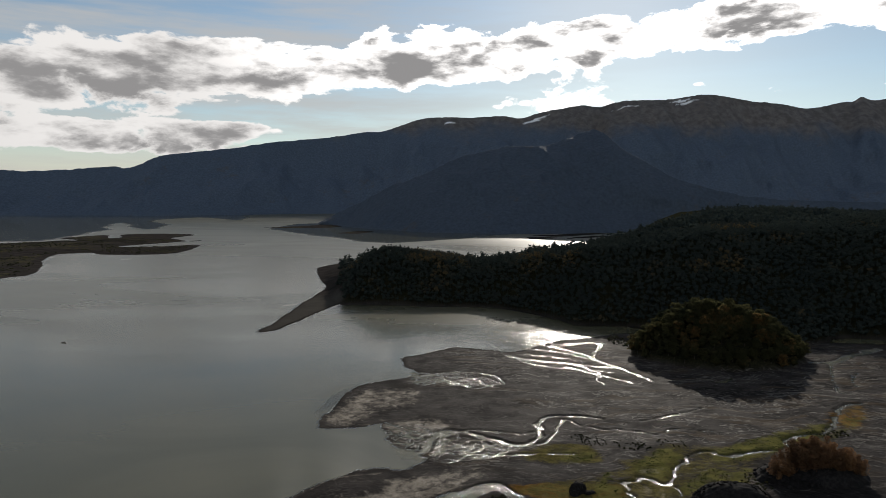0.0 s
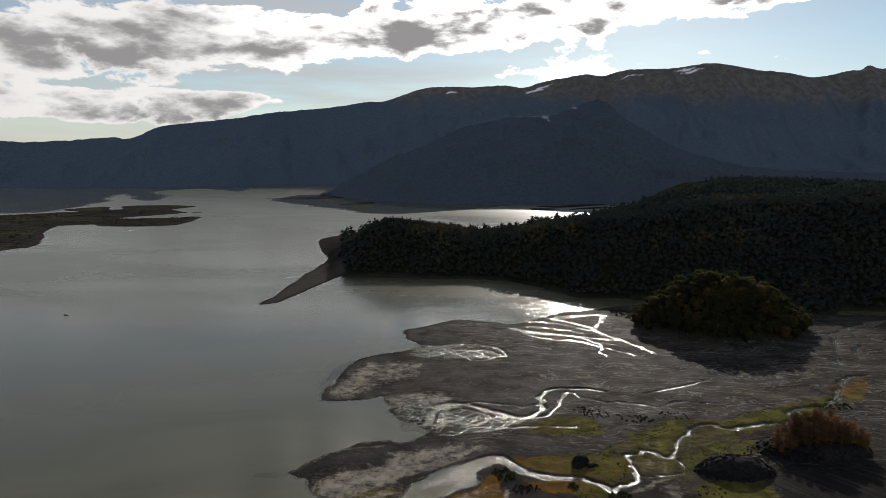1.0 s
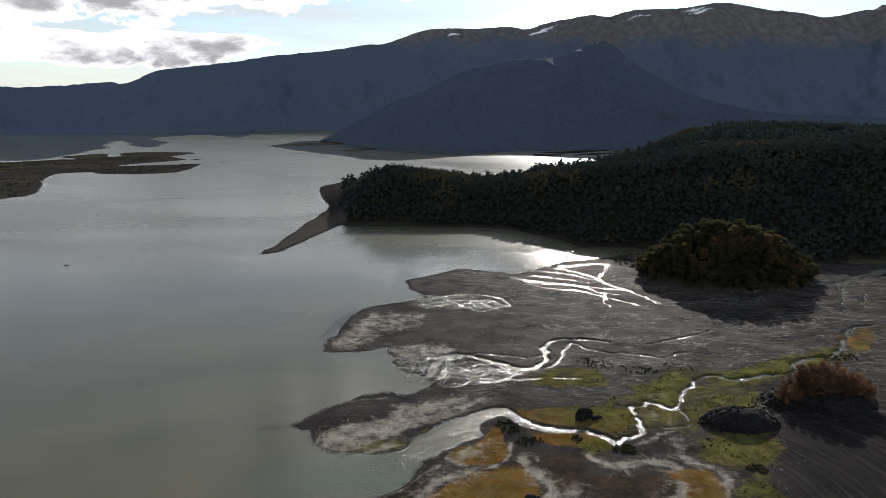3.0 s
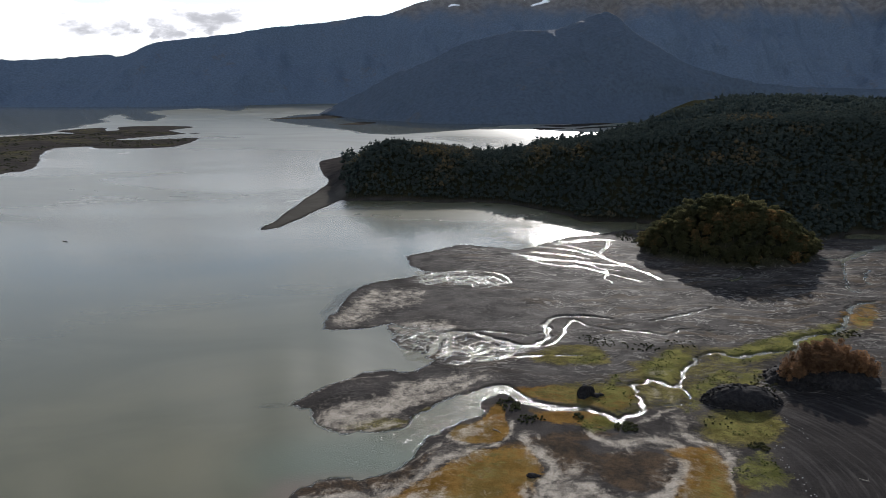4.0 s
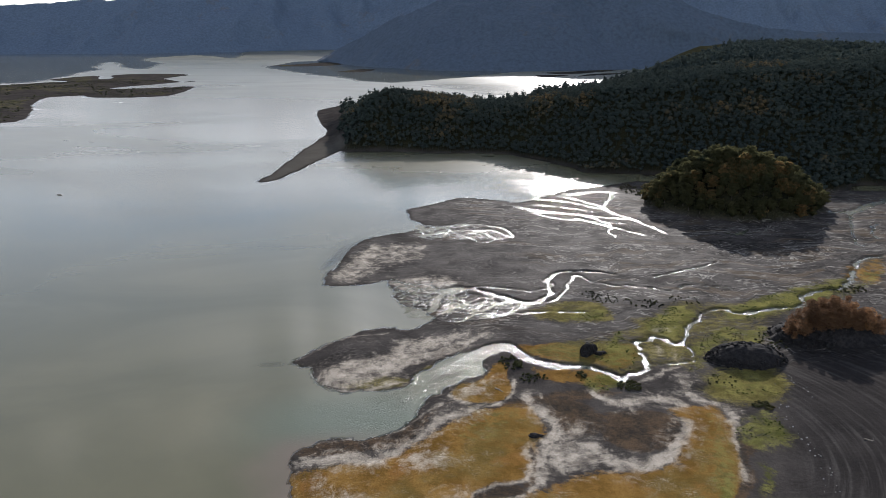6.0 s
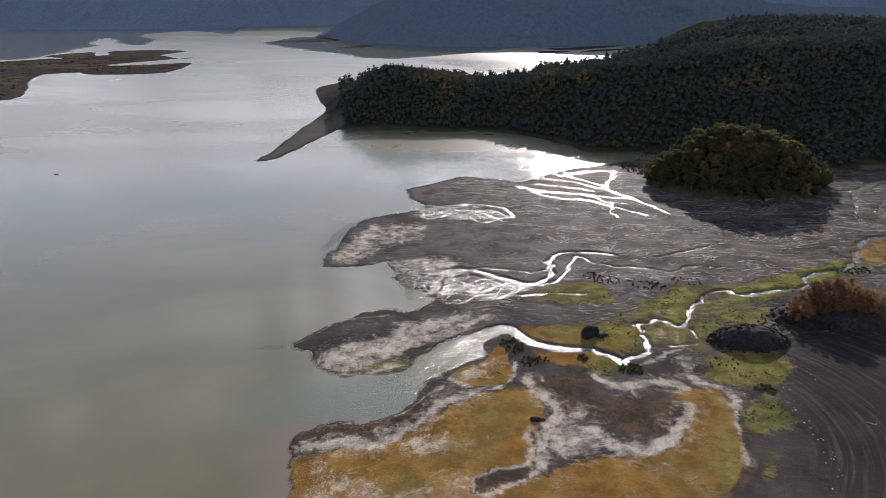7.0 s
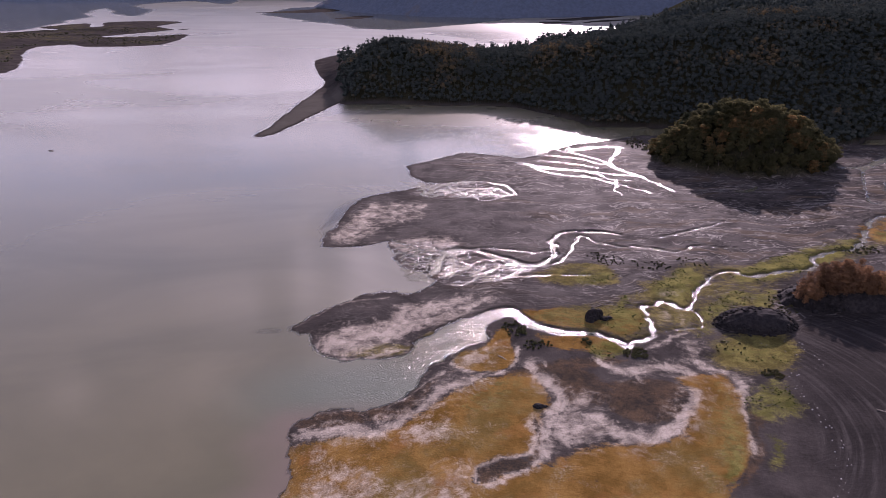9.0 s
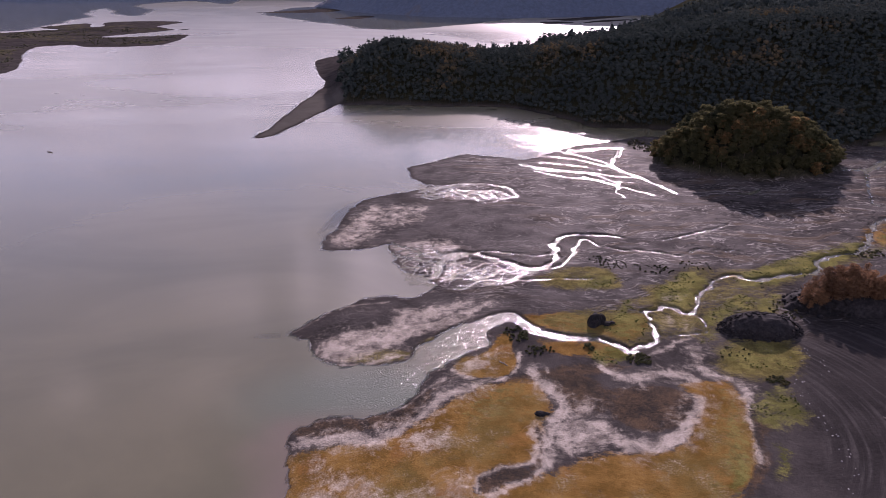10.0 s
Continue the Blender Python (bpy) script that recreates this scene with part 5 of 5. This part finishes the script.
def outcrop(cx, cy, peaks, label, seed):
    """A dark crag of a few jagged tops."""
    r = np.random.default_rng(seed)
    root = new("lava_crag")
    root.location = (cx, cy, height(cx, cy) - 0.3)
    for x, y, w, tall in peaks:
        co, fa = BALLS[3]
        n = 1 + 0.45 * np.array([fbm(np.array(c[0] * 2 + seed), np.array(c[1] * 2 + c[2] * 1.7), 4, seed) for c in co])
        v = co * n[:, None] * (w, w * 0.8, tall)
        v[:, 2] = np.where(v[:, 2] < 0, v[:, 2] * 0.2, v[:, 2])
        part("rock", raw_mesh("rock", v + (x, y, 0), fa, {}, LAVA, shade=False), root)
    return tagged(root, label, "rock")


outcrop(*(44.9, 211.8), ((0, 0, 2.2, 4.6), (2.0, 0.8, 1.6, 3.8), (3.8, -0.4, 1.4, 1.5), (5.5, 0.5, 1.2, 1.1), (-0.8, -1.5, 1.5, 2.2)), "jagged black lava crag on the mossy flat", 8)
outcrop(*(21.9, 165.7), ((0, 0, 1.5, 1.3), (1.6, 0.2, 1.0, 0.7), (-0.9, 0.3, 0.8, 0.6)), "low black boulder on the ochre flat", 9)


def shrub_mesh(seed, wide, tall):
    r = np.random.default_rng(seed)
    pieces = []
    for k in range(5):
        c = np.array([(r.random() - 0.5) * wide * 0.6, (r.random() - 0.5) * wide * 0.6, tall * (0.3 + 0.25 * r.random())])
        s = np.array([wide * 0.26, wide * 0.26, tall * 0.38]) * (0.7 + 0.5 * r.random())
        pieces += [lump(r, c, s, 1, 0.3), leaves(r, c, s, 34, 0.13)]
    v, f = joined(pieces)
    return raw_mesh("shrub", v, f, {}, LEAF_SHRUB, shade=False)


SHRUBS = [shrub_mesh(60 + k, 1.8, 1.5) for k in range(4)]


def shrubs(centre, ax, ay, count, size, seed, label, group, gap=0.6):
    r = np.random.default_rng(seed)
    for x, y in scatter(r, lambda x, y: math.hypot((x - centre[0]) / ax, (y - centre[1]) / ay) < 1,
                        (centre[0] - ax, centre[1] - ay, centre[0] + ax, centre[1] + ay), gap, count * 3)[:count]:
        o = new("shrub", SHRUBS[int(r.integers(4))])
        s = size * (0.55 + 0.8 * r.random())
        o.matrix_world = Matrix.LocRotScale((x, y, height(x, y) - 0.05), Euler((0, 0, r.random() * 6.3)), (s, s, s * (0.7 + 0.4 * r.random())))
        tagged(o, label, "shrub", group)


shrubs((19.7, 205.7), 4.0, 4.5, 34, 0.62, 1, "low black-green shrub on the stream bank", "shrubs on the stream bank")
shrubs((25.2, 195.9), 4.5, 2.6, 22, 0.5, 2, "low black-green shrub on dark sand", "shrubs on the dark sand")
shrubs((53.7, 191.1), 3.6, 3.0, 30, 0.58, 3, "dark shrub at the stream bend", "shrubs at the stream bend")
shrubs((39.9, 197.0), 1.8, 1.6, 6, 0.7, 4, "small dark shrub at the water", "shrubs at the water")
shrubs((88.9, 180.5), 2.9, 2.4, 28, 0.6, 5, "dark shrub in the yellow-green moss", "shrubs in the moss")
shrubs((82.2, 194.4), 6.0, 4.0, 11, 0.35, 6, "tiny dark tussock on the olive flat", "tussocks on the olive flat", 1.4)
shrubs((56.9, 261.7), 4.0, 4.0, 18, 0.4, 7, "scattered dark shrub on black sand", "shrubs on the black sand")
shrubs((63.8, 257.7), 9.0, 5.0, 34, 0.36, 8, "scattered dark shrub on black sand", "shrubs on the black sand")
shrubs((77.0, 253.4), 7.0, 4.5, 26, 0.4, 9, "brown-black shrub at the edge of the moss", "shrubs at the moss edge")
shrubs((92.1, 256.1), 7.0, 4.0, 18, 0.42, 10, "dark shrub along the small stream", "shrubs along the small stream", 1.2)
shrubs((161.2, 267.6), 9.0, 4.0, 40, 0.55, 11, "dark shrub at the foot of the lava hump", "shrubs at the lava hump")
shrubs((119.4, 439.2), 6.0, 16.0, 40, 0.8, 12, "low dark shrub on the gravel bar", "shrubs on the gravel bar", 1.6)
shrubs((109.5, 220.3), 5.0, 7.0, 26, 0.5, 13, "loose dark tussock on black sand", "tussocks on black sand", 1.1)


def stone(x, y, s, seed, label="pale rounded stone on black sand"):
    r = np.random.default_rng(seed)
    v, f = lump(r, (0, 0, 0), np.array((s, s * 0.75, s * 0.6)), 2, 0.12)
    o = new("stone", raw_mesh("stone", v, f, {}, STONE))
    o.location = (x, y, height(x, y) + s * 0.2)
    tagged(o, label, "stone", "pale stones on black sand")


r = np.random.default_rng(77)
for k in range(46):
    u = k / 45
    stone(78 + 22 * u + 3.0 * (r.random() - 0.5) + 4 * math.sin(u * 5), 130 + 52 * u + 4 * (r.random() - 0.5), 0.09 + 0.16 * r.random() ** 2, 200 + k)
for k in range(18):
    stone(92 + 14 * r.random(), 182 + 16 * r.random(), 0.08 + 0.13 * r.random(), 260 + k)


def drift_log(a, b, thick, label):
    a, b = Vector((*a, 0)), Vector((*b, 0))
    z = max(height(a.x, a.y), 0.02)
    mid = (a + b) / 2 + Vector((-(b - a).y, (b - a).x, 0)) * 0.06
    pieces = [limb((0, 0, thick * 0.5), mid - a + Vector((0, 0, thick * 0.5)), thick, thick * 0.85, 8),
              limb(mid - a + Vector((0, 0, thick * 0.5)), b - a + Vector((0, 0, thick * 0.5)), thick * 0.85, thick * 0.45, 8),
              limb(mid - a, mid - a + Vector((0.3, 0.8, thick + 0.5)), thick * 0.4, thick * 0.15, 6)]
    v, f = joined(pieces)
    o = new("driftwood_log", raw_mesh("driftwood_log", v, f, {}, DRIFT))
    o.location = (a.x, a.y, z)
    return tagged(o, label, "log")


drift_log((106.3, 162.8), (109.5, 160.0), 0.22, "dark weathered driftwood log on black sand")
drift_log((13.2, 190.0), (15.4, 187.8), 0.18, "grey driftwood log on the mossy bank")
drift_log((-251.6, 426.9), (-247.9, 425.4), 0.35, "dark log afloat on the calm lake")


def tussocks(count, seed):
    """Low tufts of sedge along the mossy banks, as one mass."""
    r = np.random.default_rng(seed)
    X, Y = r.random(40000) * 150 + 10, r.random(40000) * 130 + 165
    m = (sample(gx, gy, masks["moss"], X, Y) > 0.35) & (sample(gx, gy, GH, X, Y) > 0.1) & (vnoise(X / 5, Y / 5, 3) > 0.5)
    X, Y = X[m][:count], Y[m][:count]
    Z = sample(gx, gy, GH, X, Y)
    pieces = [lump(r, (x, y, z + 0.05), np.array((s, s * 0.8, s * 0.7)), 1, 0.35) for x, y, z, s in zip(X, Y, Z, 0.12 + 0.24 * r.random(len(X)) ** 2)]
    v, fa = joined(pieces)
    return tagged(new("sedge", raw_mesh("sedge", v, fa, {}, LEAF_SEDGE, shade=False)), "dark green sedge tufts along the mossy stream banks", "sedge", kind="stuff")


tussocks(900, 31)

# ---------------------------------------------------------------- woods on the peninsula and the hills behind


def woods(name, places, seed, size, label, lobes, tufts, level, leaf):
    """Many trees as one mass: crowns of lobes and tufts on short stems."""
    r = np.random.default_rng(seed)
    kinds = []
    for k in range(7):
        rr = np.random.default_rng(seed * 10 + k)
        v, f = broad_crown(rr, 10.6 + 1.4 * (k % 3), 6.0 + 0.7 * (k % 4), 4.6, lobes, level, tufts, leaf, 0.66)
        kinds.append(joined([(v, f), limb((0, 0, -1.5), (0, 0, 6.0), 0.3, 0.2, 5)]))
    V, F, n = [], [], 0
    P = np.array(places)
    zs = sample(gx, gy, GH, P[:, 0], P[:, 1])
    for (x, y), z in zip(places, zs):
        v, f = kinds[int(r.integers(7))]
        a, s = r.random() * 6.283, size * (0.82 + 0.28 * r.random())
        c, sn = math.cos(a) * s, math.sin(a) * s
        V.append(np.stack([v[:, 0] * c - v[:, 1] * sn + x, v[:, 0] * sn + v[:, 1] * c + y, v[:, 2] * s * (0.85 + 0.65 * r.random()) + z], -1))
        F.append(f + n)
        n += len(v)
    ob = new(name, raw_mesh(name, np.vstack(V), np.vstack(F), {}, LEAF_WOOD, shade=True))
    return tagged(ob, label, "forest", kind="stuff")


def wooded(px, py, margin):
    s = inside_distance(px + SHORE_WARP * fbm(px / 40, py / 40, 4, 51), py + SHORE_WARP * fbm(px / 40, py / 40, 4, 53), PENINSULA, reach=900.0)
    return s > margin


def grid_places(seed, box, gap, keep):
    r = np.random.default_rng(seed)
    x0, y0, x1, y1 = box
    X, Y = np.meshgrid(np.arange(x0, x1, gap), np.arange(y0, y1, gap * 0.87))
    X[1::2] += gap * 0.5
    X = X + (r.random(X.shape) - 0.5) * gap * 0.75
    Y = Y + (r.random(X.shape) - 0.5) * gap * 0.75
    m = keep(X, Y) & (r.random(X.shape) > 0.06)
    return list(zip(X[m], Y[m]))


def behind(X, Y):
    """Past the crest of the front slope."""
    return Y > np.interp(X, (-150, 0, 100, 200, 300, 500), (725, 725, 725, 715, 695, 665))


near = grid_places(1, (-175, 400, 500, 760), 4.3, lambda X, Y: wooded(X, Y, -0.5) & ~behind(X, Y) & (X > -0.158 * Y + 30 * fbm(X / 30, Y / 30, 3, 7)) & (np.abs(X - 20) < 0.70 * Y + 40))
far = grid_places(2, (-175, 600, 1250, 1250), 11.0, lambda X, Y: wooded(X, Y, 4) & behind(X, Y) & (X > -0.158 * Y) & (np.abs(X) < 0.70 * Y + 30) & ((Y > 1020) | (X > 110) | ~behind(X, Y - 60)))
woods("forest", near, 5, 0.51, "dark evergreen forest on the shaded peninsula slope", 3, 10, 1, 0.60)
woods("forest", far, 6, 0.95, "sunlit evergreen forest on the plateau behind the peninsula", 2, 10, 1, 0.9)


def heath(seed):
    """Low bushes and clumps over the flat far island, as one mass."""
    r = np.random.default_rng(seed)
    X, Y = r.random(60000) * 700 - 950, r.random(60000) * 750 + 600
    s = inside_distance(X, Y, FAR_ISLE, reach=300)
    m = (s > 7) & (vnoise(X / 40, Y / 26, 5) > 0.42)
    X, Y = X[m][:2600], Y[m][:2600]
    Z = sample(gx, gy, GH, X, Y)
    pieces = [lump(r, (x, y, z + 0.3), np.array((w, w * 0.8, w * 0.55)), 1, 0.35) for x, y, z, w in zip(X, Y, Z, 0.5 + 1.5 * r.random(len(X)) ** 2)]
    v, f = joined(pieces)
    return tagged(new("heath", raw_mesh("heath", v, f, {}, LEAF_SHRUB, shade=False)), "dark low heath bushes over the flat lake island", "bushes", kind="stuff")


heath(44)
